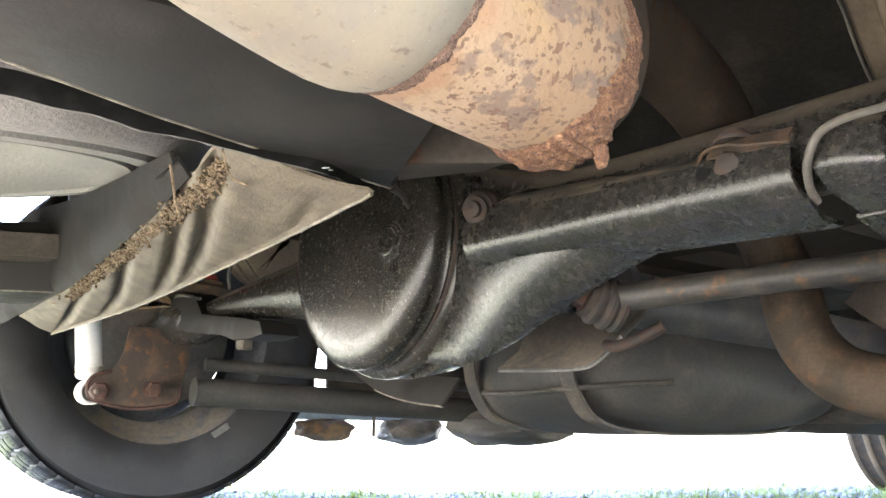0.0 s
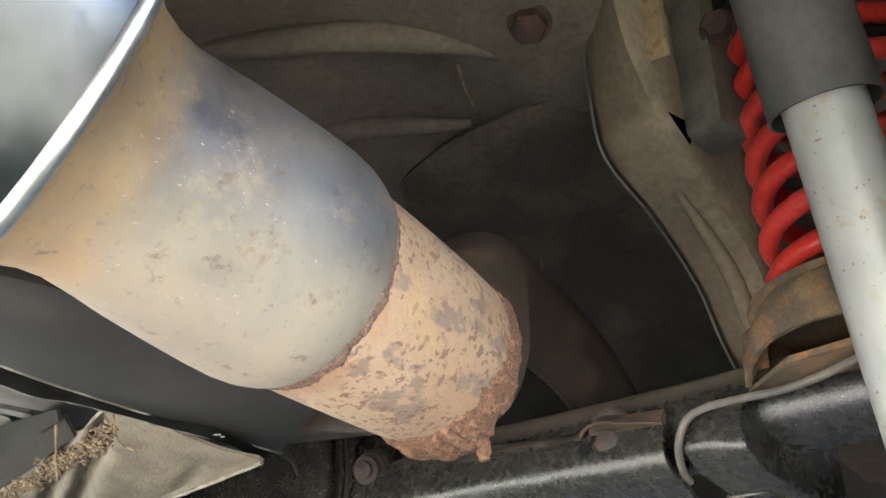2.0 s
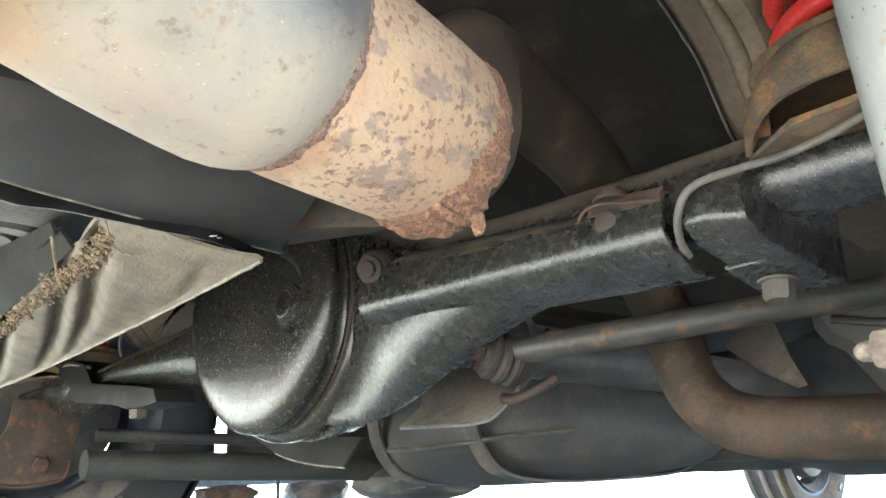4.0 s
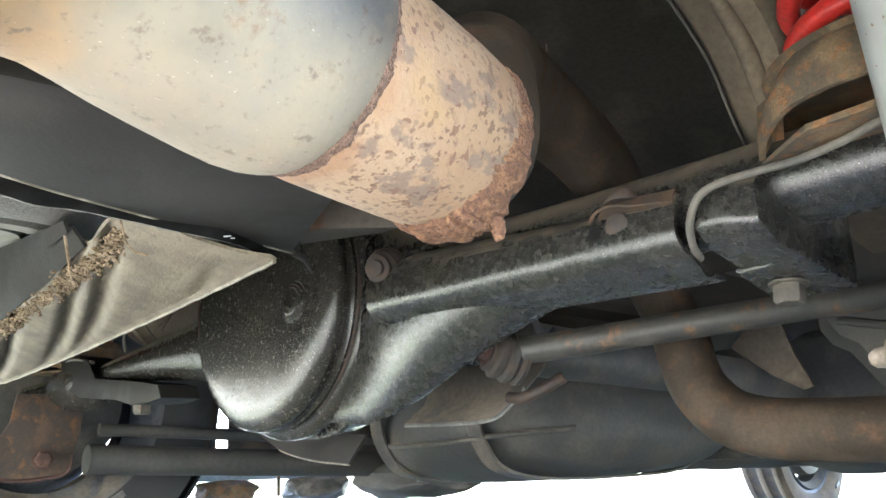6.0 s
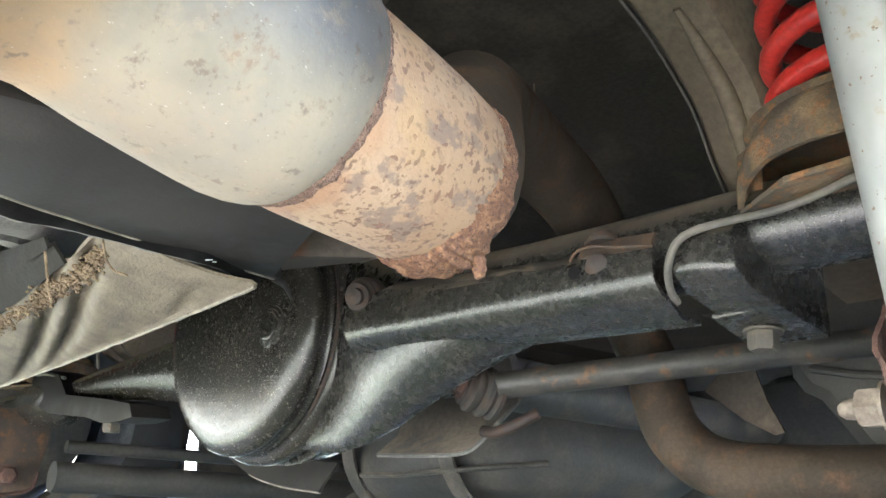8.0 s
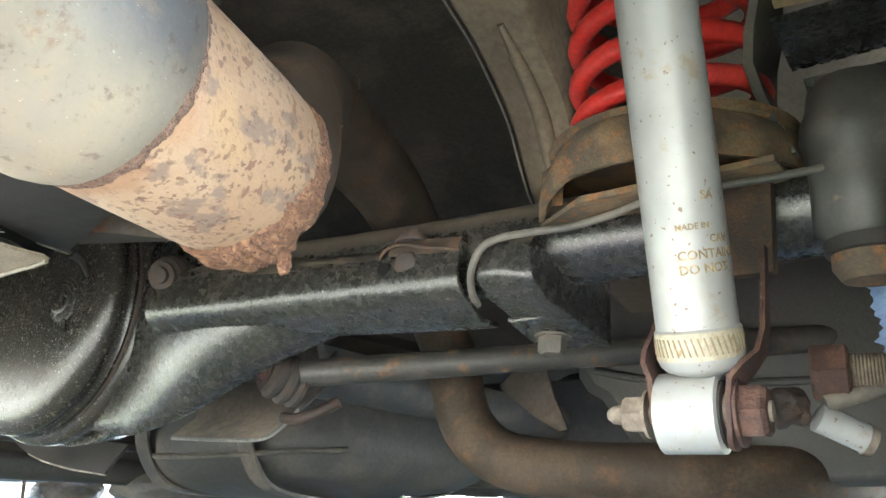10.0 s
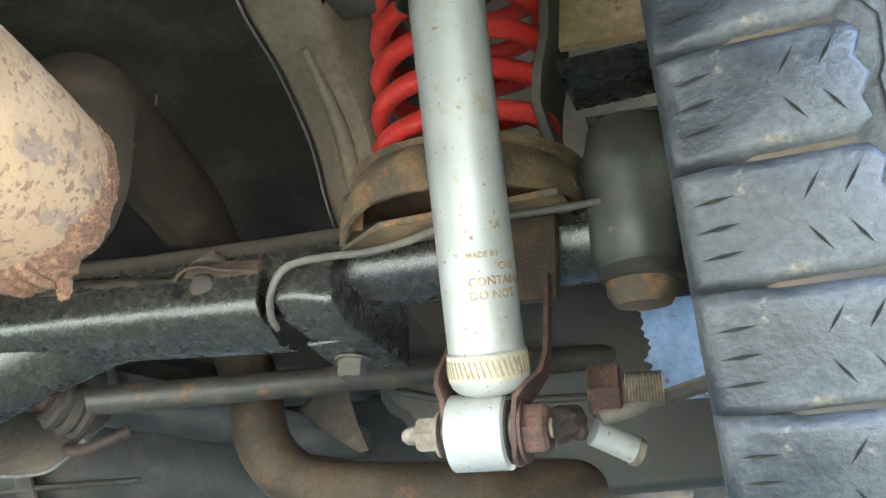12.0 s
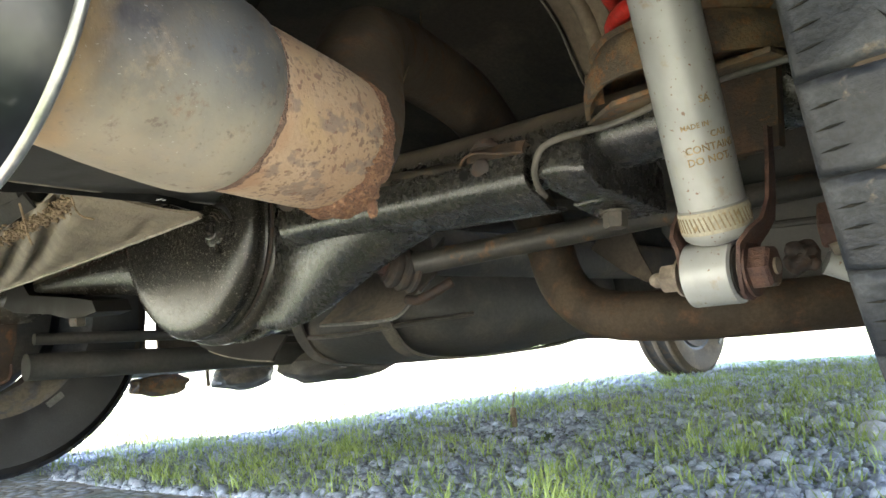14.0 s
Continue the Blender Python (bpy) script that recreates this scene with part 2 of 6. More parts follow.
tan_panel = streaked_panel()
mud = worn("dried_mud", (0.15, 0.105, 0.064), (0.25, 0.185, 0.118), 0.95, 0.0, 60, fine=420, bumps=1.0, depth=0.004)
grey_plastic = worn("grey_dusty_plastic", (0.125, 0.122, 0.113), (0.185, 0.178, 0.16), 0.7, 0.0, 12, rust=(0.27, 0.225, 0.165), rust_at=(0.60, 0.76), fine=420, bumps=0.12)
tank_plastic = worn("dark_tank_plastic", (0.027, 0.026, 0.023), (0.047, 0.043, 0.037), 0.65, 0.0, 12, rust=(0.15, 0.125, 0.09), rust_at=(0.62, 0.78), fine=420, bumps=0.12)
old_pipe = worn("old_exhaust_pipe", (0.036, 0.027, 0.0195), (0.060, 0.044, 0.031), 0.66, 0.1, 24, rust=(0.095, 0.055, 0.034), rust_at=(0.50, 0.74), fine=300, bumps=0.3)
alloy = worn("cast_alloy_case", (0.13, 0.13, 0.125), (0.22, 0.215, 0.205), 0.55, 0.3, 16, rust=RUST_DARK, rust_at=(0.66, 0.78), bumps=0.3)
body_paint = worn("dark_body_paint", (0.03, 0.034, 0.04), (0.035, 0.04, 0.046), 0.25, 0.0, 3, fine=40, bumps=0.02, coat=0.6)
white_paint = worn("white_shock_paint", (0.62, 0.62, 0.60), (0.70, 0.70, 0.68), 0.4, 0.0, 10, rust=RUST, rust_at=(0.74, 0.80), bumps=0.05, grainy=(0.95, 1.03))
blue_paint = worn("blue_flaking_paint", (0.16, 0.25, 0.44), (0.22, 0.32, 0.52), 0.5, 0.0, 24, rust=(0.16, 0.09, 0.07), rust_at=(0.60, 0.64), bumps=0.4)
spare_rubber = worn("dusty_spare_rubber", (0.165, 0.158, 0.145), (0.225, 0.215, 0.20), 0.75, 0.0, 6, fine=330, bumps=0.6, depth=0.002)
pale_blue = worn("pale_blue_body_paint", (0.30, 0.36, 0.43), (0.36, 0.42, 0.48), 0.35, 0.2, 6, fine=60, bumps=0.03)
link_steel = worn("scuffed_link_steel", (0.036, 0.034, 0.030), (0.064, 0.055, 0.045), 0.5, 0.1, 20, rust=(0.130, 0.078, 0.046), rust_at=(0.53, 0.64), fine=300, bumps=0.3)
# also colours the sheets that stand for shaded hollows
deep_black = worn("dusty_black_and_hollow_shade", (0.050, 0.042, 0.035), (0.085, 0.070, 0.056), 0.7, 0.0, 9, rust=RUST_DARK, rust_at=(0.64, 0.76), fine=200, bumps=0.3)
dark_bolt = worn("grimy_bolt", (0.055, 0.048, 0.039), (0.095, 0.081, 0.065), 0.6, 0.1, 90, rust=RUST_DARK, rust_at=(0.6, 0.7), fine=500, bumps=0.4)
bare_lip = worn("scuffed_bare_steel", (0.12, 0.104, 0.080), (0.25, 0.222, 0.18), 0.5, 0.2, 90, rust=(0.10, 0.075, 0.05), rust_at=(0.62, 0.70), fine=500, bumps=0.3)
# paler than the box: the rim's reflected light is put into its colour
rim_glint = worn("rolled_steel_with_glint", (0.26, 0.26, 0.26), (0.34, 0.34, 0.335), 0.30, 0.9, 30, bumps=0.05, rough2=0.4)
rough_dark = worn("rough_dark_coating", (0.014, 0.0135, 0.013), (0.024, 0.0225, 0.021), 0.7, 0.0, 16, fine=260, bumps=0.55, depth=0.0015)
edge_brown = worn("brown_edge_tone", (0.030, 0.025, 0.020), (0.070, 0.054, 0.038), 0.5, 0.0, 60, fine=500, bumps=0.2)
bump_rubber = worn("old_bump_rubber", (0.040, 0.039, 0.035), (0.068, 0.064, 0.055), 0.48, 0.0, 30, rust=(0.19, 0.155, 0.10), rust_at=(0.64, 0.76), fine=420, bumps=0.12)
cover_paint.node_tree.nodes["Principled BSDF"].inputs["Specular IOR Level"].default_value = 0.40
old_pipe.node_tree.nodes["Principled BSDF"].inputs["Specular IOR Level"].default_value = 0.2
rough_dark.node_tree.nodes["Principled BSDF"].inputs["Specular IOR Level"].default_value = 0.08
satin_black.node_tree.nodes["Principled BSDF"].inputs["Specular IOR Level"].default_value = 0.22
tread_rubber.node_tree.nodes["Principled BSDF"].inputs["Specular IOR Level"].default_value = 0.30
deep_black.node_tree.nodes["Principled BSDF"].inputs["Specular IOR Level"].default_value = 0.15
for m_ in (sipe_dark, slit_dirt):
    m_.node_tree.nodes["Principled BSDF"].inputs["Specular IOR Level"].default_value = 0.05

# ---- builders ----
BASE = {}


def thing(name, at, label, category, group="", kind=""):
    ob = new(name)
    ob.empty_display_size = 0.05
    ob.location = at
    BASE[ob] = Vector(at)
    return tagged(ob, label, category, group, kind)


def part(name, bm, material, parent, label="", sharp=38, category=""):
    """Links a bmesh, modelled in world metres, as one mesh under a thing or a part."""
    base = BASE[parent]
    bmesh.ops.recalc_face_normals(bm, faces=bm.faces)
    bm.normal_update()
    for f in bm.faces:
        f.smooth = True
    for e in bm.edges:
        if len(e.link_faces) == 2 and e.calc_face_angle(0) > radians(sharp):
            e.smooth = False
    bm.transform(Matrix.Translation(-base))
    me = bpy.data.meshes.new(name)
    bm.to_mesh(me)
    bm.free()
    for m in material if isinstance(material, (list, tuple)) else [material]:
        me.materials.append(m)
    ob = new(name, me)
    ob.parent = parent
    BASE[ob] = base
    return tagged(ob, label)


def solo(name, bm, material, at, label, category, group="", kind="", sharp=38):
    """A thing that is one mesh."""
    holder = new("holder")
    BASE[holder] = Vector(at)
    ob = part(name, bm, material, holder, label, sharp)
    ob.parent = None
    ob.location = at
    bpy.data.objects.remove(holder)
    BASE[ob] = Vector(at)
    return tagged(ob, label, category, group, kind)


def frame_of(axis):
    """Two directions square to an axis."""
    a = Vector(axis).normalized()
    u = a.cross(Vector((0, 0, 1)) if abs(a.z) < 0.9 else Vector((1, 0, 0))).normalized()
    return a, u, a.cross(u)


def lathe(profile, origin, axis, seg=32, bm=None, closed=False, wobble=0.0, arc=None):
    """Turns (along, radius) pairs round an axis."""
    bm = bm or bmesh.new()
    a, u, v = frame_of(axis)
    o = Vector(origin)
    rings = []
    for s, r in profile:
        ring = []
        for k in range(seg):
            th = 2 * math.pi * k / seg
            rr = r * (1 + (wobble * noise.noise(Vector((s * 40, math.cos(th) * 3, math.sin(th) * 3))) if wobble else 0))
            ring.append(bm.verts.new(o + a * s + (u * math.cos(th) + v * math.sin(th)) * max(rr, 1e-5)))
        rings.append(ring)
    pairs = list(zip(rings, rings[1:])) + ([(rings[-1], rings[0])] if closed else [])
    for r0, r1 in pairs:
        for k in range(seg):
            bm.faces.new((r0[k], r0[(k + 1) % seg], r1[(k + 1) % seg], r1[k]))
    if not closed:
        if profile[0][1] > 1e-4:
            bm.faces.new(rings[0])
        if profile[-1][1] > 1e-4:
            bm.faces.new(rings[-1])
    return bm


def spline(points, steps=8):
    p = [Vector(q) for q in points]
    p = [2 * p[0] - p[1]] + p + [2 * p[-1] - p[-2]]
    out = []
    for i in range(1, len(p) - 2):
        for k in range(steps):
            t = k / steps
            a, b, c, d = p[i - 1], p[i], p[i + 1], p[i + 2]
            out.append(0.5 * ((2 * b) + (c - a) * t + (2 * a - 5 * b + 4 * c - d) * t * t + (3 * b - a - 3 * c + d) * t ** 3))
    return out + [p[-2]]


def sweep(path, radius, seg=16, bm=None, caps=True):
    """A tube along a line of points; radius is a number or a function of 0..1."""
    bm = bm or bmesh.new()
    path = [Vector(q) for q in path]
    n = len(path)
    tan = [(path[min(i + 1, n - 1)] - path[max(i - 1, 0)]).normalized() for i in range(n)]
    _, u, _ = frame_of(tan[0])
    rings = []
    for i in range(n):
        u = (u - tan[i] * u.dot(tan[i])).normalized()
        v = tan[i].cross(u)
        r = radius(i / (n - 1)) if callable(radius) else radius
        rings.append([bm.verts.new(path[i] + (u * math.cos(2 * math.pi * k / seg) + v * math.sin(2 * math.pi * k / seg)) * r) for k in range(seg)])
    for r0, r1 in zip(rings, rings[1:]):
        for k in range(seg):
            bm.faces.new((r0[k], r0[(k + 1) % seg], r1[(k + 1) % seg], r1[k]))
    if caps:
        bm.faces.new(rings[0])
        bm.faces.new(rings[-1])
    return bm


def box(c, s, bevel=0.002, turn=(0, 0, 0), bm=None, segments=2):
    own = bmesh.new()
    bmesh.ops.create_cube(own, size=1)
    own.transform(Matrix.Diagonal((*s, 1)))
    if bevel:
        bmesh.ops.bevel(own, geom=list(own.edges), offset=bevel, segments=segments, profile=0.6, affect="EDGES")
    own.transform(pose(*c, *turn))
    return join(bm, own)


def join(bm, own):
    if bm is None:
        return own
    me = bpy.data.meshes.new("tmp")
    own.to_mesh(me)
    own.free()
    bm.from_mesh(me)
    bpy.data.meshes.remove(me)
    return bm


def beam(sections, bevel=0.0, bm=None):
    """Skins a row of four-cornered (or more) sections, each a list of points, into a closed beam."""
    own = bmesh.new()
    rings = [[own.verts.new(Vector(q)) for q in sec] for sec in sections]
    n = len(rings[0])
    for r0, r1 in zip(rings, rings[1:]):
        for k in range(n):
            own.faces.new((r0[k], r0[(k + 1) % n], r1[(k + 1) % n], r1[k]))
    own.faces.new(rings[0])
    own.faces.new(rings[-1])
    if bevel:
        bmesh.ops.recalc_face_normals(own, faces=own.faces)
        own.normal_update()
        es = [e for e in own.edges if len(e.link_faces) == 2 and e.calc_face_angle(0) > radians(50)]
        bmesh.ops.bevel(own, geom=es, offset=bevel, segments=2, profile=0.6, affect="EDGES")
    return join(bm, own)


def sheet(grid, thick, bm=None):
    """A sheet of metal through a grid of points, with thickness."""
    own = bmesh.new()
    rows = [[own.verts.new(Vector(q)) for q in row] for row in grid]
    faces = []
    for r0, r1 in zip(rows, rows[1:]):
        for k in range(len(r0) - 1):
            faces.append(own.faces.new((r0[k], r0[k + 1], r1[k + 1], r1[k])))
    own.normal_update()
    bmesh.ops.solidify(own, geom=faces, thickness=thick)
    return join(bm, own)


def hexbolt(c, axis, across, height, shank=0.0, bm=None):
    """A six-sided head with a chamfer, a washer face and a shank behind it."""
    r = across / 2 / math.cos(math.pi / 6)
    own = lathe([(0, r * 1.25), (height * 0.12, r * 1.25)], c, axis, 20)
    join_to = lathe([(height * 0.12, r), (height * 0.85, r), (height, r * 0.84), (height * 1.001, 0)], c, axis, 6)
    own = join(own, join_to)
    if shank:
        own = join(own, lathe([(0, across * 0.32), (-shank, across * 0.32)], c, axis, 12))
    return join(bm, own)


# ---- ground ----
def ground_z(x, y):
    return 0.058 - 0.034 * y + 0.012 * noise.noise(Vector((x * 1.3, y * 1.3, 0))) + 0.005 * noise.noise(Vector((x * 6, y * 6, 4)))


def make_ground():
    bm = bmesh.new()
    # fine near the car, coarse to the horizon
    def steps(c, near, far):
        out, d, s = [0.0], 0.0, 0.06
        while d < far:
            d += s
            if d > near:
                s *= 1.35
            out.append(d)
        return [c - q for q in reversed(out[1:])] + [c + q for q in out]
    xs, ys = steps(-0.3, 2.6, 400), steps(0.9, 3.0, 400)
    vs = [[bm.verts.new((x, y, ground_z(x, max(-8, min(12, y))) if abs(x) < 40 else ground_z(40, max(-8, min(12, y))))) for x in xs] for y in ys]
    for r0, r1 in zip(vs, vs[1:]):
        for k in range(len(xs) - 1):
            bm.faces.new((r0[k], r0[k + 1], r1[k + 1], r1[k]))
    return bm


def gravel_material():
    m, nt, p = blank("gravel_and_soil")
    co = nt.nodes.new("ShaderNodeTexCoord")
    vor = nt.nodes.new("ShaderNodeTexVoronoi")
    vor.inputs["Scale"].default_value = 55
    nt.links.new(co.outputs["Object"], vor.inputs[0])
    stone = mix_rgb(nt, ramp(nt, vor.outputs["Color"], 0.1, 0.9), (0.20, 0.205, 0.212), (0.44, 0.445, 0.45))
    soil = mix_rgb(nt, ramp(nt, tex_noise(nt, 30, 5), 0.3, 0.7), (0.15, 0.13, 0.10), (0.27, 0.235, 0.18))
    green = mix_rgb(nt, ramp(nt, tex_noise(nt, 50, 5), 0.3, 0.7), (0.05, 0.09, 0.025), (0.10, 0.15, 0.04))
    col = mix_rgb(nt, ramp(nt, vor.outputs["Distance"], 0.35, 0.6), stone, soil)
    col = mix_rgb(nt, ramp(nt, tex_noise(nt, 2.3, 4, w=5), 0.42, 0.6), col, green)
    nt.links.new(col, p.inputs["Base Color"])
    p.inputs["Roughness"].default_value = 0.85
    inv = mul(nt, 1.0, vor.outputs["Distance"], "SUBTRACT")
    bump(nt, p, inv, 0.8, 0.01)
    return m


ground = solo("ground", make_ground(), gravel_material(), (0, 0, 0), "grey gravel and soil ground with thin grass", "ground", kind="structure")

# ---- wheels ----
WHEEL_Y, WHEEL_Z, TYRE_R = 0.035, 0.362, 0.297
LUG = 1.19                                     # width of a tread row against the base lug


def wheel(side, y, z, where, track=0.854, skin=None, h=0.107):
    """A road wheel. side: 1 right, -1 left. The tread is 0.21 m wide, the inner shoulder nearest the car."""
    cx = track * side
    w = thing("wheel", (cx, y, z), where, "wheel", "road wheels")
    o, ax = (cx, y, z), (1, 0, 0)
    R = TYRE_R
    prof = [(-h + 0.012, 0.192), (-h - 0.001, 0.21), (-h - 0.003, 0.245), (-h - 0.001, 0.275), (-h + 0.002, R - 0.018), (-h + 0.010, R - 0.0085),
            (-h + 0.017, R - 0.0034), (-0.064, R - 0.0034), (-0.062, R - 0.0016), (-0.048, R - 0.0016), (-0.046, R - 0.0034), (-0.010, R - 0.0034), (-0.008, R - 0.0016), (0.008, R - 0.0016), (0.010, R - 0.0034), (0.046, R - 0.0034), (0.048, R - 0.0016), (0.062, R - 0.0016), (0.064, R - 0.0034), (h - 0.017, R - 0.0034), (h - 0.012, R - 0.0078), (h - 0.003, R - 0.017), (h + 0.008, 0.275), (h + 0.012, 0.245), (h + 0.002, 0.21), (h - 0.012, 0.192), (h - 0.03, 0.20), (-h + 0.03, 0.20)]
    ty = part("tyre", lathe(prof, o, ax, 72, closed=True), [skin or rubber, groove_dirt, skin or tread_rubber], w, "black rubber tyre", 50)
    for f in ty.data.polygons:
        out = abs(f.center.x)
        if out < 0.103 and math.hypot(f.center.y, f.center.z) > R - 0.012:
            f.material_index = 2 if out < 0.0095 or 0.0465 < out < 0.0635 else 1
    rimp = [(-h + 0.005, 0.208), (-h + 0.002, 0.212), (-h + 0.012, 0.196), (-h + 0.03, 0.192), (-0.03, 0.168), (0.03, 0.165), (0.055, 0.19), (h - 0.01, 0.196), (h - 0.002, 0.212), (h - 0.004, 0.204), (h - 0.02, 0.186), (0.06, 0.18), (0.035, 0.155), (-0.028, 0.158), (-h + 0.028, 0.184), (-h + 0.012, 0.19)]
    rimo = part("rim", lathe(rimp, o, ax, 56, closed=True), rim_paint, w, "dusty steel rim")
    disc = lathe([(0.05 * side, 0.16), (0.03 * side, 0.13), (0.028 * side, 0.06), (0.035 * side, 0.04), (0.043 * side, 0.04), (0.037 * side, 0.06), (0.038 * side, 0.13), (0.058 * side, 0.165)], o, ax, 40, closed=True)
    part("wheel_disc", disc, rim_paint, w)
    drum = lathe([(-0.07 * side, 0.02), (-0.07 * side, 0.10), (-0.06 * side, 0.128), (-0.015 * side, 0.13), (0.02 * side, 0.11), (0.026 * side, 0.05)], o, ax, 40)
    part("brake_drum", drum, dusty_black, w, "dusty black brake drum")
    weight = box((cx - 0.103 * side, y + 0.2 * math.sin(0.56), z - 0.2 * math.cos(0.56)), (0.006, 0.034, 0.012), 0.002, (32, 0, 0))
    part("balance_weight", weight, alloy, w, "grey lead balance weight")
    return w, ty


def lug_mesh(kind):
    """One tread lug with its slits: x across, y round the tyre, z outward. Shoulder lugs have a lower, slit outer slab."""
    bm = bmesh.new()
    hh = 0.0075
    if kind == "lug":
        block = [(-0.0262, -0.0135), (-0.0180, -0.0139), (-0.0060, -0.0137), (0.0118, -0.0134), (0.0152, -0.0108), (0.0142, -0.0060), (0.0171, -0.0010), (0.0146, 0.0045), (0.0166, 0.0100), (0.0136, 0.0134), (-0.0060, 0.0137), (-0.0180, 0.0139), (-0.0262, 0.0135)]
        bodies = [(block, 0.0, 0.95)]
        slits = [((-0.0250, d), (-0.0150, d + 0.0010), 0.0) for d in (-0.0075, -0.0006, 0.0064)]
        slits += [(a, b, 0.0) for a, b in (((0.0030, -0.0098), (-0.0016, -0.0026)), ((0.0112, -0.0098), (0.0068, -0.0026)), ((0.0030, 0.0102), (-0.0016, 0.0031)), ((0.0112, 0.0102), (0.0068, 0.0031)))]
        slope = lambda x: -0.0058 * max(0.0, (-0.012 - x) / 0.02) ** 1.7
    else:
        block = [(-0.0260, -0.0115), (-0.0230, -0.0134), (0.0190, -0.0132), (0.0240, -0.0085), (0.0220, -0.0020), (0.0250, 0.0045), (0.0225, 0.0122), (0.0150, 0.0136), (-0.0240, 0.0132), (-0.0265, 0.0065), (-0.0240, 0.0010)]
        block = [(x * 0.77, y) for x, y in block]
        bodies = [(block, 0.0, 0.95)]
        slits = [((s * 0.011 + 0.002, -0.0095), (s * 0.011 - 0.002, -0.0033), 0.0) for s in (-1, 0, 1)] + [((s * 0.011 + 0.002, 0.0100), (s * 0.011 - 0.002, 0.0038), 0.0) for s in (-1, 0, 1)]
        slope = lambda x: 0.0
    for pts, dz, tight in bodies:
        cx = sum(p[0] for p in pts) / len(pts)
        rings = []
        for kx, ky, z in ((1.10, 1.18, -0.0010), (1.06, 1.10, hh - 0.0030), (1.015, 1.02, hh - 0.0013), (0.97, 0.95, hh - 0.0004), (0.91, 0.88, hh)):
            rings.append([bm.verts.new((cx + (x - cx) * kx, y * ky, z + dz + slope(x))) for x, y in pts])
        n = len(pts)
        for p, q in zip(rings, rings[1:]):
            for k in range(n):
                bm.faces.new((p[k], p[(k + 1) % n], q[(k + 1) % n], q[k]))
        top = bm.verts.new((cx, 0, hh + dz + slope(cx) + 0.0001))
        for k in range(n):
            bm.faces.new((rings[-1][k], rings[-1][(k + 1) % n], top))
    for f in bm.faces:
        f.smooth = True
    for (x0, y0), (x1, y1), dz in slits:
        d = Vector((x1 - x0, y1 - y0, 0)).normalized()
        wide = abs(y0 - y1) < 0.002
        q = Vector((-d.y, d.x, 0)) * (0.00055 if wide else 0.00042)
        m_ = Vector(((x0 + x1) / 2, (y0 + y1) / 2, hh + 0.0004 + dz + slope((x0 + x1) / 2)))
        a, b = Vector((x0, y0, hh + 0.0003 + dz + slope(x0))), Vector((x1, y1, hh + 0.0003 + dz + slope(x1)))
        f = bm.faces.new([bm.verts.new(v) for v in (a, m_ - q, b, m_ + q)])
        f.material_index = 2 if wide else 1
    bm.normal_update()
    me = bpy.data.meshes.new("tread_" + kind)
    bm.to_mesh(me)
    bm.free()
    me.materials.append(tread_rubber)
    me.materials.append(sipe_dark)
    me.materials.append(slit_dirt)
    return me


def tread(ty, side, count=53):
    """Four rows of lugs, as pieces of the tyre; the inner row faces the car."""
    lug, mid = lug_mesh("lug"), lug_mesh("middle")
    for x, me, flip, lead in ((-0.0660 * LUG, lug, 1, 0.425), (-0.0225 * LUG, mid, 1, 0.70), (0.0225 * LUG, mid, -1, 0.10), (0.0660 * LUG, lug, -1, 0.47)):
        for k in range(count):
            ob = new("tread_lug", me)
            ob.parent = ty
            th = 2 * math.pi * (k + lead) / count
            m = Matrix.Rotation(th, 4, "X") @ Matrix.Translation((x * side, 0, -(TYRE_R - 0.0075))) @ Matrix.Rotation(math.pi, 4, "X")
            if flip * side < 0:
                m = m @ Matrix.Rotation(math.pi, 4, "Z")
            ob.matrix_local = m @ Matrix.Diagonal((LUG, 1.09, 1.0, 1))
    for x, seed in ((-0.0462 * LUG, 0.0), (0.0, 5.0), (0.0462 * LUG, 9.0)):
        bm = bmesh.new()
        rings = []
        for k in range(count * 8):
            th = 2 * math.pi * k / (count * 8)
            wob = 0.0012 * (1 if k % 8 < 4 else -1) + 0.0009 * noise.noise(Vector((k * 0.37, seed, 0)))
            r = TYRE_R - 0.0012
            rings.append([bm.verts.new(((x + wob + dx) * side, math.sin(th) * r, -math.cos(th) * r)) for dx in (-0.0004, 0.0004)])
        for r0, r1 in zip(rings, rings[1:] + rings[:1]):
            bm.faces.new((r0[0], r0[1], r1[1], r1[0]))
        bm.transform(Matrix.Translation(BASE[ty]))
        part("tread_crack", bm, sipe_dark, ty, "thin dark zigzag crack")


w_rr, ty_rr = wheel(1, WHEEL_Y, WHEEL_Z, "black all-terrain tyre with worn chevron tread and dusty grooves")
w_rl, ty_rl = wheel(-1, WHEEL_Y, WHEEL_Z, "black tyre on a dusty dark steel rim beside the axle", 0.845)
w_fr, ty_fr = wheel(1, 2.67, 0.266, "dusty brown tyre on the front axle", 0.735, dusty_tyre, 0.066)
w_fl, ty_fl = wheel(-1, 2.67, 0.266, "dusty brown front tyre standing in short grass and gravel", 0.735, dusty_tyre, 0.066)

# ---- rear axle ----
axle = thing("rear_axle", (0.09, 0, 0.37), "black painted rear axle with a domed differential and dusty top", "axle")


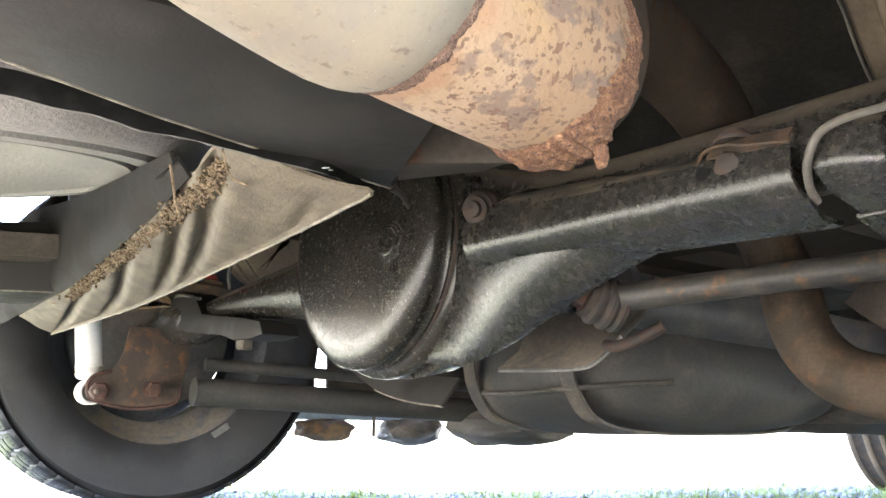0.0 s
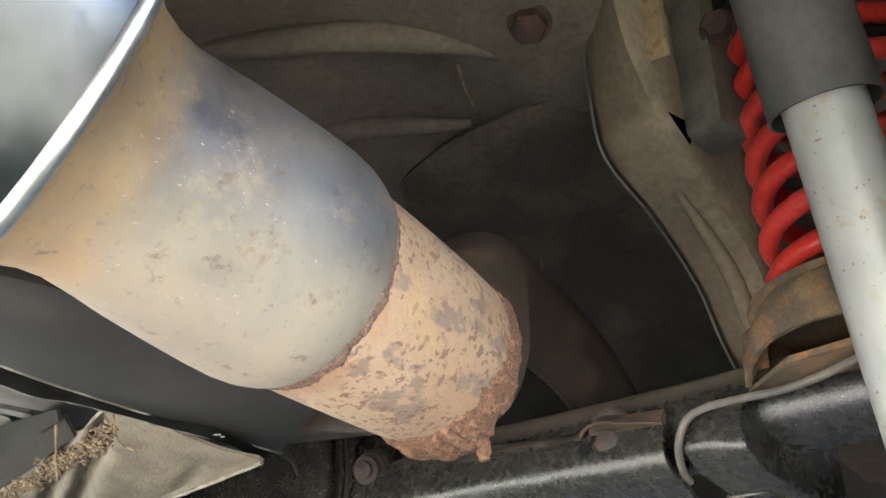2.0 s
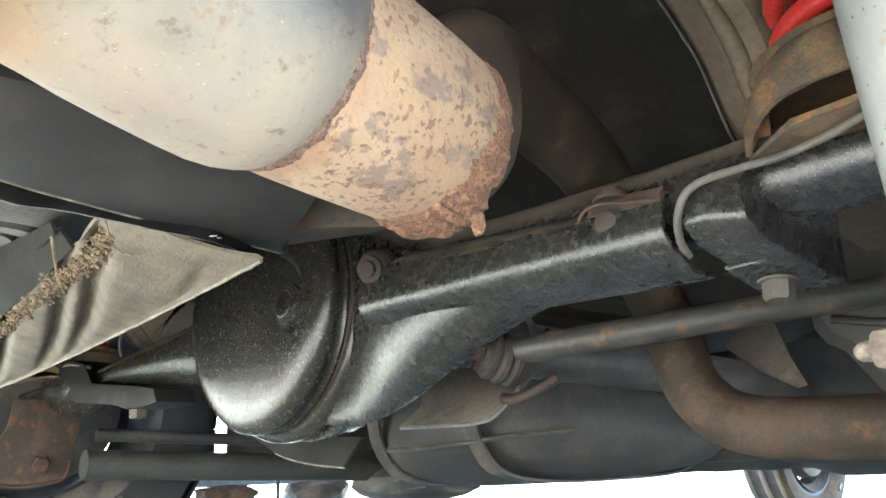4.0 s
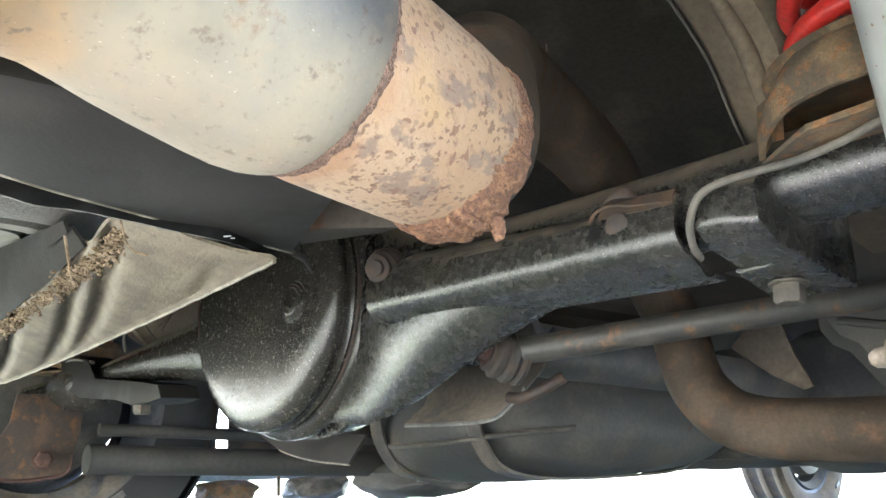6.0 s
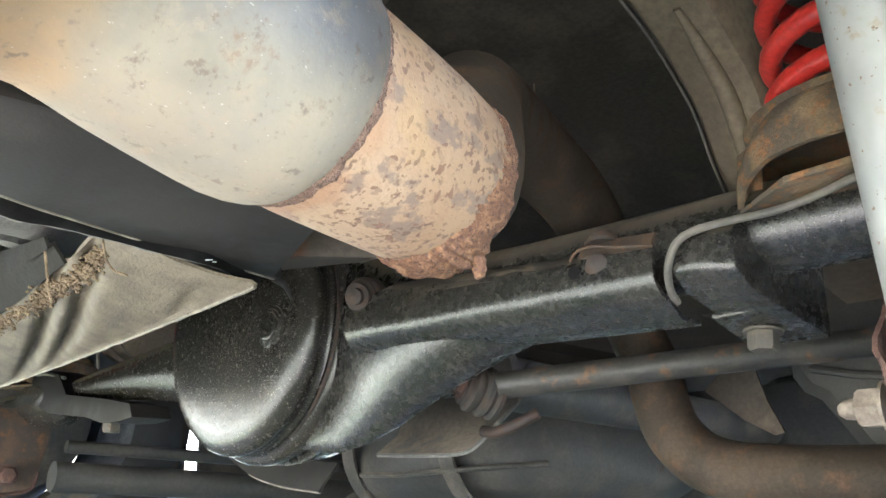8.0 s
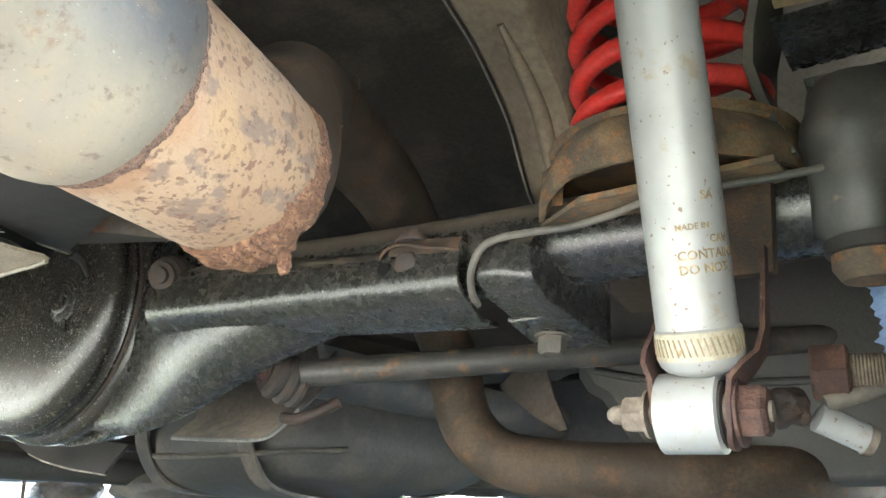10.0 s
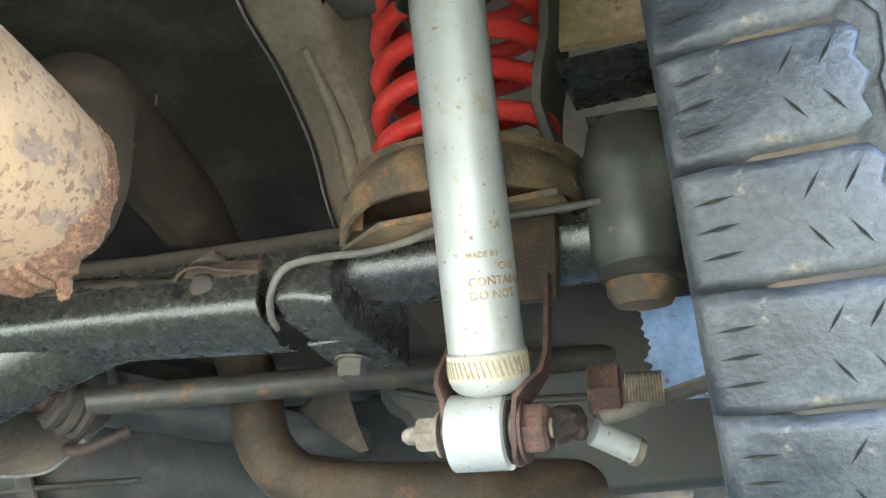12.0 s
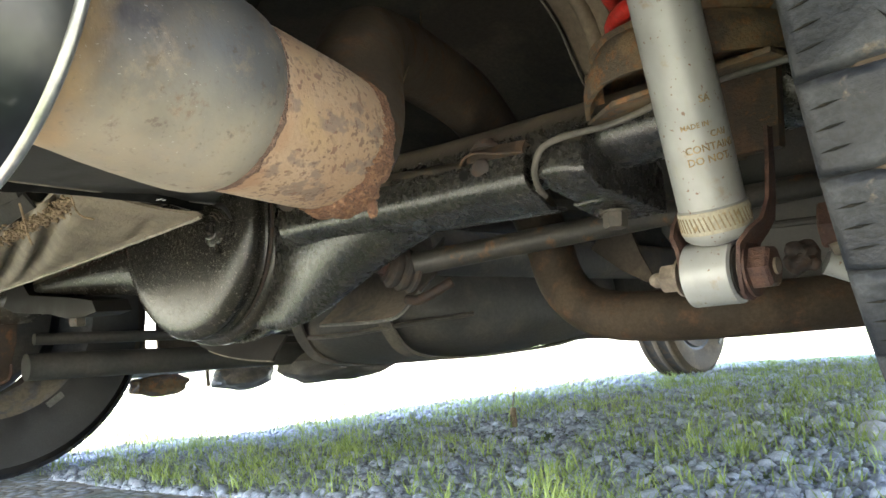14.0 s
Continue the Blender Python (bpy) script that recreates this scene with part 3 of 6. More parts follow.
def neck(rows, seg=36):
    """Skins oval sections: x, bottom z, top z, half depth."""
    bm = bmesh.new()
    rings = []
    for x, zb, zt, hy in rows:
        zc, hz = (zb + zt) / 2, (zt - zb) / 2
        rings.append([bm.verts.new((x, hy * math.cos(2 * math.pi * k / seg), zc + hz * math.sin(2 * math.pi * k / seg))) for k in range(seg)])
    for r0, r1 in zip(rings, rings[1:]):
        for k in range(seg):
            bm.faces.new((r0[k], r0[(k + 1) % seg], r1[(k + 1) % seg], r1[k]))
    bm.faces.new(rings[0])
    bm.faces.new(rings[-1])
    return bm


part("tube", neck([(0.05, 0.270, 0.445, 0.004), (0.13, 0.262, 0.442, 0.010), (0.165, 0.268, 0.436, 0.018), (0.20, 0.279, 0.427, 0.026), (0.235, 0.294, 0.418, 0.031), (0.27, 0.308, 0.412, 0.032), (0.312, 0.322, 0.408, 0.031), (0.362, 0.336, 0.406, 0.030), (0.42, 0.345, 0.405, 0.030), (0.50, 0.349, 0.405, 0.0285), (0.60, 0.350, 0.406, 0.028), (0.765, 0.351, 0.407, 0.028)]), black_paint, axle, "black axle tube with dust on top")
part("tube", neck([(0.02, 0.262, 0.440, 0.034), (-0.04, 0.285, 0.428, 0.032), (-0.10, 0.311, 0.413, 0.030), (-0.136, 0.323, 0.407, 0.029), (-0.165, 0.329, 0.403, 0.0275), (-0.222, 0.336, 0.398, 0.026), (-0.288, 0.342, 0.393, 0.025), (-0.36, 0.346, 0.388, 0.0235), (-0.453, 0.347, 0.381, 0.022), (-0.765, 0.343, 0.380, 0.021)]), cover_paint, axle, "black axle tube with dust on top")
DX, DZ = 0.012, 0.389
dome = lathe([(0.020, 0.110), (0.018, 0.128), (0.012, 0.1330), (0.002, 0.1350), (-0.006, 0.1350), (-0.0105, 0.1325), (-0.0120, 0.1285), (-0.0128, 0.1262), (-0.0150, 0.1250), (-0.0165, 0.1262), (-0.0185, 0.1268), (-0.0200, 0.1250), (-0.0230, 0.1238), (-0.0280, 0.1258), (-0.0330, 0.1275), (-0.0370, 0.1268), (-0.0410, 0.1240), (-0.0440, 0.1195), (-0.0460, 0.1130), (-0.0468, 0.1060), (-0.0472, 0.0950), (-0.0475, 0.070), (-0.0477, 0.035), (-0.0477, 0.0)], (DX, 0, DZ), (0, 1, 0), 96)
for v in dome.verts:
    v.co.y += 0.0006 * noise.noise(Vector((v.co.x * 22, v.co.z * 22, 2.0)))
part("differential_cover", dome, cover_paint, axle, "black domed differential cover with a welded flange ring", 48)
pumpkin = lathe([(0.012, 0.125), (0.05, 0.118), (0.09, 0.10), (0.13, 0.07), (0.17, 0.055), (0.23, 0.046), (0.232, 0.03)], (DX + 0.02, 0, DZ - 0.01), (0, 1, 0), 40)
part("differential_housing", pumpkin, black_paint, axle)
plug = lathe([(0.0, 0.0200), (-0.0020, 0.0195), (-0.0026, 0.0165), (-0.0034, 0.0160), (-0.0038, 0.0135), (-0.0058, 0.0128), (-0.0064, 0.0115), (-0.0064, 0.0072), (-0.0020, 0.0068), (-0.0020, 0.0)], (0.0835, -0.0470, 0.3755), (-0.05, 1, 0.0), 30)
part("filler_plug", plug, cover_paint, axle, "oily black filler plug with a square socket")
drip_line = sweep(spline([(0.088, -0.0492, 0.358), (0.089, -0.0496, 0.352), (0.0885, -0.0496, 0.347)], 4), lambda t: 0.0016 + 0.0012 * t, 8)
part("oil_drip", drip_line, cover_paint, axle, "dried oil drip below the plug")
arc = [Vector((DX + 0.1262 * math.cos(radians(a_)), -0.0132, DZ + 0.1262 * math.sin(radians(a_)))) for a_ in range(-62, 22, 3)]
part("rust_line", sweep(arc, lambda t: 0.0006 + 0.0013 * math.sin(math.pi * min(0.98, max(0.02, t))) + 0.0004 * noise.noise(Vector((t * 22, 0, 1))), 8), dark_rust, axle, "brown rust in the groove of the cover")
hanger = spline([(-0.250, 0.10, 0.290), (-0.205, 0.10, 0.266), (-0.160, 0.10, 0.248), (-0.100, 0.10, 0.236), (-0.030, 0.10, 0.229)], 5)
part("hanger_strap", sheet([[q, q + Vector((0.004, 0.006, 0.012)), q + Vector((0.012, 0.016, 0.030))] for q in hanger], 0.003), satin_black, axle, "dark curved strap under the differential")
part("strap_edge", sweep(hanger[9:], 0.0013, 6), bare_lip, axle, "thin bright edge of the strap")

# channel that shields the tube
def channel_top(x):
    lift = min(1.0, max(0.0, (x - 0.4195) / 0.004))
    return 0.3915 - 0.0185 * (x - 0.232) / 0.245 + 0.0075 * lift


def channel():
    """A bent plate: slanted at its inner end, a raised ear and a flared lower corner at the outer one."""
    grid = []
    n = 60
    for i in range(n + 1):
        u_ = i / n
        row = []
        for j in range(16):
            x0 = 0.232 - 0.047 * min(1.0, max(0.0, (j - 2) / 3.0))
            x1 = 0.479 + 0.004 * max(0.0, (j - 8) / 7.0) ** 0.8
            x = x0 + (x1 - x0) * u_
            zt = channel_top(max(0.232, x)) - 0.0035 * (u_ > 0.985) * (j < 3)
            zc = 0.3500 - 0.0050 * u_
            zb = 0.3385 - 0.0110 * u_
            bend = radians(15 * (j - 6))
            if j < 6:
                y, z = ((-0.026, zt), (-0.0320, zt - 0.0004), (-0.0352, zt - 0.0020), (-0.0372, zt - 0.0055), (-0.0386, zt - 0.0100), (-0.0410, zt * 0.5 + (zc + 0.0140) * 0.5))[j]
            elif j < 14:
                y, z = -0.0235 - 0.0195 * math.cos(bend * 0.78 - 0.1), zc + 0.0100 - 0.0195 * math.sin(bend * 0.78 - 0.1)
            else:
                y, z = ((-0.0170, zb), (0.006, zb - 0.0005))[j - 14]
            flare = max(0.0, (u_ - 0.93) / 0.07) ** 2 * max(0.0, (j - 8) / 7.0)
            row.append((x, y - 0.002 * flare + 0.0005 * noise.noise(Vector((x * 50, j * 0.6, 0))), z))
        grid.append(row)
    return sheet(grid, 0.003)


part("shield_channel", channel(), black_paint, axle, "glossy black steel channel with chipped paint")
rows = []
for k in range(15):
    x_ = 0.4230 + 0.054 * k / 14
    zt = channel_top(x_)
    low = 0.0035 * noise.noise(Vector((k * 0.6, 1, 0))) - 0.011 * math.exp(-((x_ - 0.438) / 0.012) ** 2)
    rows.append([(x_, -0.016, zt + 0.0016), (x_, -0.033, zt + 0.0010), (x_, -0.0375, zt - 0.0045), (x_, -0.0396, zt - 0.0110 + low * 0.6), (x_, -0.0404, zt - 0.0140 + low)])
part("channel_ear", sheet(rows, 0.0010), ear_rust, axle, "rusty corner of the channel")
ear_lip = spline([(0.4165, -0.0395, 0.3735), (0.4215, -0.0410, 0.3775), (0.4300, -0.0415, 0.3795), (0.4400, -0.0415, 0.3785), (0.4520, -0.0410, 0.3755), (0.4660, -0.0400, 0.3735), (0.4780, -0.0390, 0.3715)], 5)
brown_edge = []
for k in range(40):
    x_ = 0.238 + 0.178 * k / 39
    zt = channel_top(x_)
    w_ = 0.8 + 0.5 * noise.noise(Vector((k * 0.33, 7, 0)))
    brown_edge.append([(x_, -0.0330, zt + 0.0004), (x_, -0.0362, zt - 0.0016), (x_, -0.0382, zt - 0.0030 - 0.0022 * w_), (x_, -0.0388, zt - 0.0034 - 0.0038 * w_)])
part("edge_band", sheet(brown_edge, 0.0003), edge_brown, axle, "brown band along the upper edge")
part("ear_lip", sweep(ear_lip, lambda t: 0.0011 + 0.0004 * noise.noise(Vector((t * 14, 0, 2))), 8), ear_rust, axle, "raised rusty lip over the nut")
part("rusty_boss", lathe([(-0.001, 0.0095), (0.0015, 0.0088), (0.0030, 0.0065), (0.0036, 0.0)], (0.4385, -0.0402, 0.3650), (0.1, -1, -0.25), 20, wobble=0.08), dark_rust, axle, "rusty boss below the lip")
stud = lathe([(0, 0.0125), (0.0012, 0.0128), (0.0014, 0.0105), (0.0030, 0.0110), (0.0034, 0.0095), (0.0052, 0.0095), (0.0056, 0.0065), (0.0085, 0.0062), (0.0092, 0.0040)], (0.4370, -0.0300, 0.3825), (0.02, 0.05, 1), 18)
part("channel_nut", stud, dark_rust, axle, "dusty washers and nut")
stub = lathe([(-0.012, 0.0165), (0.0, 0.0165), (0.002, 0.0150), (0.003, 0.0120), (0.005, 0.0140), (0.007, 0.0140), (0.008, 0.0105), (0.011, 0.0115), (0.014, 0.0110), (0.0145, 0.0070), (0.019, 0.0065), (0.020, 0.0)], (0.199, -0.034, 0.387), (0.45, -1, -0.25), 28)
part("bush_bolt", stub, dark_rust, axle, "grimy bolt with stacked washers")
hole = lathe([(0, 0.0046), (0.002, 0.0046)], (0.4215, -0.0432, 0.3640), (0, 1, 0), 14)
part("channel_hole", hole, sipe_dark, axle, "dark drilled hole")

# clamp box with a bolt below
clamp = beam([[(0.494, -0.034, 0.376), (0.493, -0.046, 0.368), (0.493, -0.047, 0.350), (0.495, -0.034, 0.338), (0.497, 0.05, 0.319), (0.497, 0.05, 0.385)],
              [(0.512, -0.035, 0.379), (0.512, -0.048, 0.371), (0.512, -0.049, 0.349), (0.513, -0.036, 0.337), (0.514, 0.05, 0.318), (0.514, 0.05, 0.387)],
              [(0.531, -0.033, 0.378), (0.532, -0.045, 0.368), (0.533, -0.046, 0.346), (0.536, -0.032, 0.334), (0.545, 0.05, 0.316), (0.545, 0.05, 0.385)]], 0.004)
part("clamp_box", clamp, black_paint, axle, "black box bracket under the tube")
part("bolt_plate", beam([[(0.494, y_, z_), (0.530, y_, z_ + 0.001), (0.530, y_, z_ + 0.004), (0.494, y_, z_ + 0.003)] for y_, z_ in ((-0.004, 0.3285), (0.050, 0.3165))], 0.001), black_paint, axle, "scuffed black plate under the bolt")
part("clamp_bolt", hexbolt((0.512, 0.026, 0.3225), (0, -0.15, -1), 0.0165, 0.013), dark_bolt, axle, "dirty hexagon bolt")

# spring seats and shock brackets, both sides
def seat(side):
    x = 0.606 * side
    bm = lathe([(0.0, 0.004), (0.0, 0.070), (0.004, 0.074), (0.009, 0.074), (0.006, 0.068), (0.0045, 0.004)], (x, 0.0, 0.418), (0, 0, 1), 44, closed=True, wobble=0.01)
    part("spring_seat", bm, seat_rust, axle, "rusty dished spring seat")
    grid = []
    for k in range(25):
        u_ = k / 24
        th = radians(206 + 128 * u_) if side > 0 else radians(334 - 128 * u_)
        rise = math.sin(math.pi * min(1.0, u_ * 1.25 + 0.02)) ** 0.6 if u_ < 0.4 else 1.0 - 0.35 * max(0.0, u_ - 0.6)
        top_ = 0.386 + 0.036 * rise
        low_ = 0.379 + 0.014 * rise
        r_ = 0.0775
        c_, s_ = math.cos(th), math.sin(th)
        w_ = 0.0012 * noise.noise(Vector((u_ * 9, side, 0)))
        grid.append([(x + (r_ - 0.010) * c_, (r_ - 0.010) * s_, top_ + 0.001), (x + (r_ - 0.002) * c_, (r_ - 0.002) * s_, top_ + w_), (x + (r_ + 0.002) * c_, (r_ + 0.002) * s_, top_ - 0.006), (x + (r_ + 0.004) * c_, (r_ + 0.004) * s_, (top_ + low_) / 2), (x + (r_ + 0.004) * c_, (r_ + 0.004) * s_, low_ + w_)])
    part("seat_skirt", sheet(grid, 0.0035), seat_rust, axle, "curved rusty skirt of the spring seat")
    # back wall added to keep light out of the seat's mouth
    back = []
    for k in range(25):
        th = radians(334 + 232 * k / 24) if side > 0 else radians(206 - 232 * k / 24)
        c_, s_ = math.cos(th), math.sin(th)
        back.append([(x + 0.0665 * c_, 0.0665 * s_, 0.424), (x + 0.0790 * c_, 0.0790 * s_, 0.414), (x + 0.081 * c_, 0.081 * s_, 0.392)])
    part("seat_wall", sheet(back, 0.003), seat_rust, axle, "rusty back wall added to close the spring seat")
    bm = beam([[(x - 0.072 * side, -0.036, 0.378), (x - 0.072 * side, 0.03, 0.388), (x - 0.072 * side, 0.03, 0.391), (x - 0.072 * side, -0.036, 0.381)],
               [(x - 0.03 * side, -0.075, 0.376), (x - 0.03 * side, 0.075, 0.390), (x - 0.03 * side, 0.075, 0.394), (x - 0.03 * side, -0.075, 0.380)],
               [(x + 0.07 * side, -0.066, 0.384), (x + 0.07 * side, 0.05, 0.390), (x + 0.07 * side, 0.05, 0.394), (x + 0.07 * side, -0.066, 0.388)]], 0.0012)
    part("seat_plate", bm, seat_rust, axle, "rusty plate under the spring")
    inner = ((0.345, 0.616, -0.030, 0.016), (0.322, 0.615, -0.050, 0.017), (0.303, 0.613, -0.062, 0.016), (0.292, 0.610, -0.070, 0.015), (0.285, 0.611, -0.076, 0.0145), (0.277, 0.6145, -0.078, 0.0145), (0.268, 0.615, -0.078, 0.0145), (0.256, 0.616, -0.079, 0.014), (0.248, 0.620, -0.079, 0.010), (0.2445, 0.624, -0.079, 0.005))
    outer = ((0.344, 0.664, -0.058, 0.004), (0.324, 0.664, -0.062, 0.0045), (0.301, 0.6635, -0.068, 0.0055), (0.290, 0.6620, -0.073, 0.009), (0.284, 0.657, -0.076, 0.0145), (0.277, 0.6515, -0.078, 0.015), (0.267, 0.6500, -0.078, 0.015), (0.256, 0.6500, -0.079, 0.0145), (0.249, 0.6490, -0.079, 0.011), (0.2455, 0.6485, -0.079, 0.006))
    if side < 0:
        return
    web = beam([[(0.622 * side, y_, z_), (0.668 * side, y_, z_), (0.668 * side, y_ + 0.012, z_), (0.622 * side, y_ + 0.012, z_)] for y_, z_ in ((-0.034, 0.392), (-0.040, 0.372), (-0.047, 0.345), (-0.050, 0.332))], 0.003)
    part("shock_bracket", web, ear_rust, axle, "rust-brown bracket plate above the shock eye")
    for line in (inner, outer):
        rows = [[(ex * side, yc - half, z), (ex * side, yc - half * 0.5, z - 0.0005), (ex * side, yc, z - 0.001), (ex * side, yc + half * 0.5, z - 0.0005), (ex * side, yc + half, z)] for z, ex, yc, half in line]
        part("shock_ear", sheet(rows, 0.0024), rusty, axle, "rusty shock mounting ear")


for s in (1, -1):
    seat(s)
lump = lathe([(0, 0.009), (0.004, 0.008), (0.006, 0.005), (0.0065, 0)], (0.503, -0.015, 0.392), (0.0, -0.5, 0.5), 16)
part("weld_lug", lump, dusty_black, axle)


# ---- shock absorbers ----
def shock(side):
    main = side > 0
    eye = Vector((0.6315, -0.078, 0.262)) if main else Vector((-0.622, -0.118, 0.252))
    up = (Vector((0.012, -0.28, 1)) if main else Vector((0.0, -0.10, 1))).normalized()
    th = thing("shock_absorber", eye, "silver painted shock absorber with rust-stained stamped letters" if main else "pale dusty shock absorber", "shock absorber", "rear shocks")
    paint = shock_paint if main else white_paint
    foot = eye + Vector((0.0068 if main else -0.0015, 0, 0))
    body = lathe([(0.017, 0.006), (0.0190, 0.0125), (0.0205, 0.0160), (0.0230, 0.0186), (0.0255, 0.0195), (0.0262, 0.0198), (0.0395, 0.0198), (0.0405, 0.0190), (0.275, 0.0190), (0.277, 0.008)], foot, up, 48)
    tubo = part("tube", body, paint, th)
    eb = lathe([(-0.0135, 0.0145), (-0.0150, 0.0165), (-0.0140, 0.0190), (0.0140, 0.0190), (0.0150, 0.0165), (0.0135, 0.0145)], eye, (1, 0, 0), 40, closed=True)
    part("eye", eb, paint, th, "white painted ring eye")
    part("bush", lathe([(-0.0155, 0.0058), (-0.0155, 0.0146), (0.0155, 0.0146), (0.0155, 0.0058)], eye, (1, 0, 0), 28, closed=True), bush_rubber, th, "grey rubber bush")
    part("bolt", lathe([(-0.037, 0.0048), (0.036, 0.0048)], eye, (1, 0, 0), 14), bolt_metal, th)
    part("sleeve", lathe([(0.0155, 0.009), (0.0185, 0.009)], eye, (side, 0, 0), 18), bolt_metal, th)
    nut = hexbolt(eye + Vector((-0.0205 * side, 0, 0)), (-side, 0, 0), 0.016, 0.013)
    nut = join(nut, lathe([(0.012, 0.0048), (0.019, 0.0044), (0.0215, 0.0025)], eye + Vector((-0.0205 * side, 0, 0)), (-side, 0, 0), 12))
    part("nut", nut, bolt_metal, th, "dusty brown nut")
    part("bolt_head", hexbolt(eye + Vector((0.0215 * side, 0, 0)), (side, 0, 0), 0.0225, 0.013), rusty, th, "rusty bolt head")
    part("washer", lathe([(0.0190, 0.006), (0.0190, 0.0135), (0.0215, 0.0135), (0.0220, 0.012)], eye, (side, 0, 0), 24), rusty, th, "rusty round washer")
    # rolled seam of small dents round the foot
    seam = bmesh.new()
    a, u, v = frame_of(up)
    for k in range(44):
        an = 2 * math.pi * k / 44
        d = u * math.cos(an) + v * math.sin(an)
        c = foot + up * 0.0328 + d * (0.0200 if main else 0.0198)
        own = bmesh.new()
        bmesh.ops.create_cube(own, size=1)
        own.transform(Matrix.Diagonal((0.0007, 0.0007, 0.0085, 1)))
        side_v = up.cross(d)
        own.transform(Matrix.Translation(c) @ Matrix((d, side_v, up)).transposed().to_4x4() @ Matrix.Rotation(0.25, 4, "X"))
        seam = join(seam, own)
    if main:
        part("crimp_band", lathe([(0.0262, 0.0195), (0.0266, 0.02005), (0.0392, 0.02005), (0.0396, 0.0195)], foot, up, 48), crimp_yellow, tubo, "yellowed rolled band")
    part("crimp_ring", seam, crimp_dark, tubo, "yellowed crimp marks")
    cover = lathe([(0.214, 0.0258), (0.46, 0.0262), (0.46, 0.0248), (0.214, 0.0246)], foot, up, 44, closed=True)
    part("dust_tube", cover, dust_tube, th, "black dust cover")
    if main:
        letters(foot, up, tubo)
    return th


def letters(eye, up, parent):
    """Stamped words, laid round the tube."""
    r = 0.0192
    a = up
    look_at = Vector((0.735, -0.5, 0.22)) - eye
    d0 = (look_at - a * look_at.dot(a)).normalized()
    for text, s, size, start in (("MADE IN", 0.0855, 0.0033, 0.26), ("SA", 0.0985, 0.0048, 0.95), ("CONTAINS", 0.0720, 0.0050, 0.24), ("DO NOT", 0.0655, 0.0050, 0.24), ("CAU", 0.0790, 0.0042, 1.05)):
        cu = bpy.data.curves.new("letters", "FONT")
        cu.body, cu.size, cu.extrude, cu.offset, cu.resolution_u = text, size * 1.2, 0.0002, 0.0001, 2
        tmp = new("tmp_text", cu)
        me = bpy.data.meshes.new_from_object(tmp.evaluated_get(bpy.context.evaluated_depsgraph_get()))
        bpy.data.objects.remove(tmp)
        bm = bmesh.new()
        bm.from_mesh(me)
        bpy.data.meshes.remove(me)
        bmesh.ops.subdivide_edges(bm, edges=[e for e in bm.edges if e.calc_length() > 0.003], cuts=2)
        side_v = a.cross(d0)
        for v in bm.verts:
            ang = start + (v.co.x - 0.002) / r - 0.35
            d = d0 * math.cos(ang) + side_v * math.sin(ang)
            v.co = eye + a * (s + v.co.y) + d * (r - 0.0002 + v.co.z)
        part("lettering", bm, shock_text, parent, "rusty stamped words " + text)


shock(1)
shock(-1)


# ---- coil springs ----
def spring(side):
    x0, y0, z0, turns, rad, wire = 0.606 * side, 0.0, 0.426, 7.0, 0.0550, 0.0067
    pts = []
    for k in range(int(turns * 28)):
        th = k / 28 * 2 * math.pi
        n = k / 28
        pitch = 0.010 + 0.0275 * max(0.0, n - 0.25)
        pts.append((x0 + rad * math.cos(th + 0.6), y0 + rad * math.sin(th + 0.6), z0 + pitch))
    th_ = thing("coil_spring", (x0, y0, z0), "bright red painted coil spring on a rusty seat", "spring", "coil springs")
    part("coil", sweep(pts, wire, 12), red_paint, th_)
    part("upper_pad", lathe([(0.205, 0.03), (0.205, 0.068), (0.225, 0.068), (0.232, 0.05)], (x0, y0, z0), (0, 0, 1), 30), bush_rubber, th_, "black rubber pad")


spring(1)
spring(-1)

# ---- exhaust ----
EXD = Vector((0.127, -1.0, 0.1303)).normalized()           # rearward along the exhaust
AX_END = Vector((0.5047, -0.2598, 0.3522))
AX_SEAM = AX_END + EXD * 0.0675


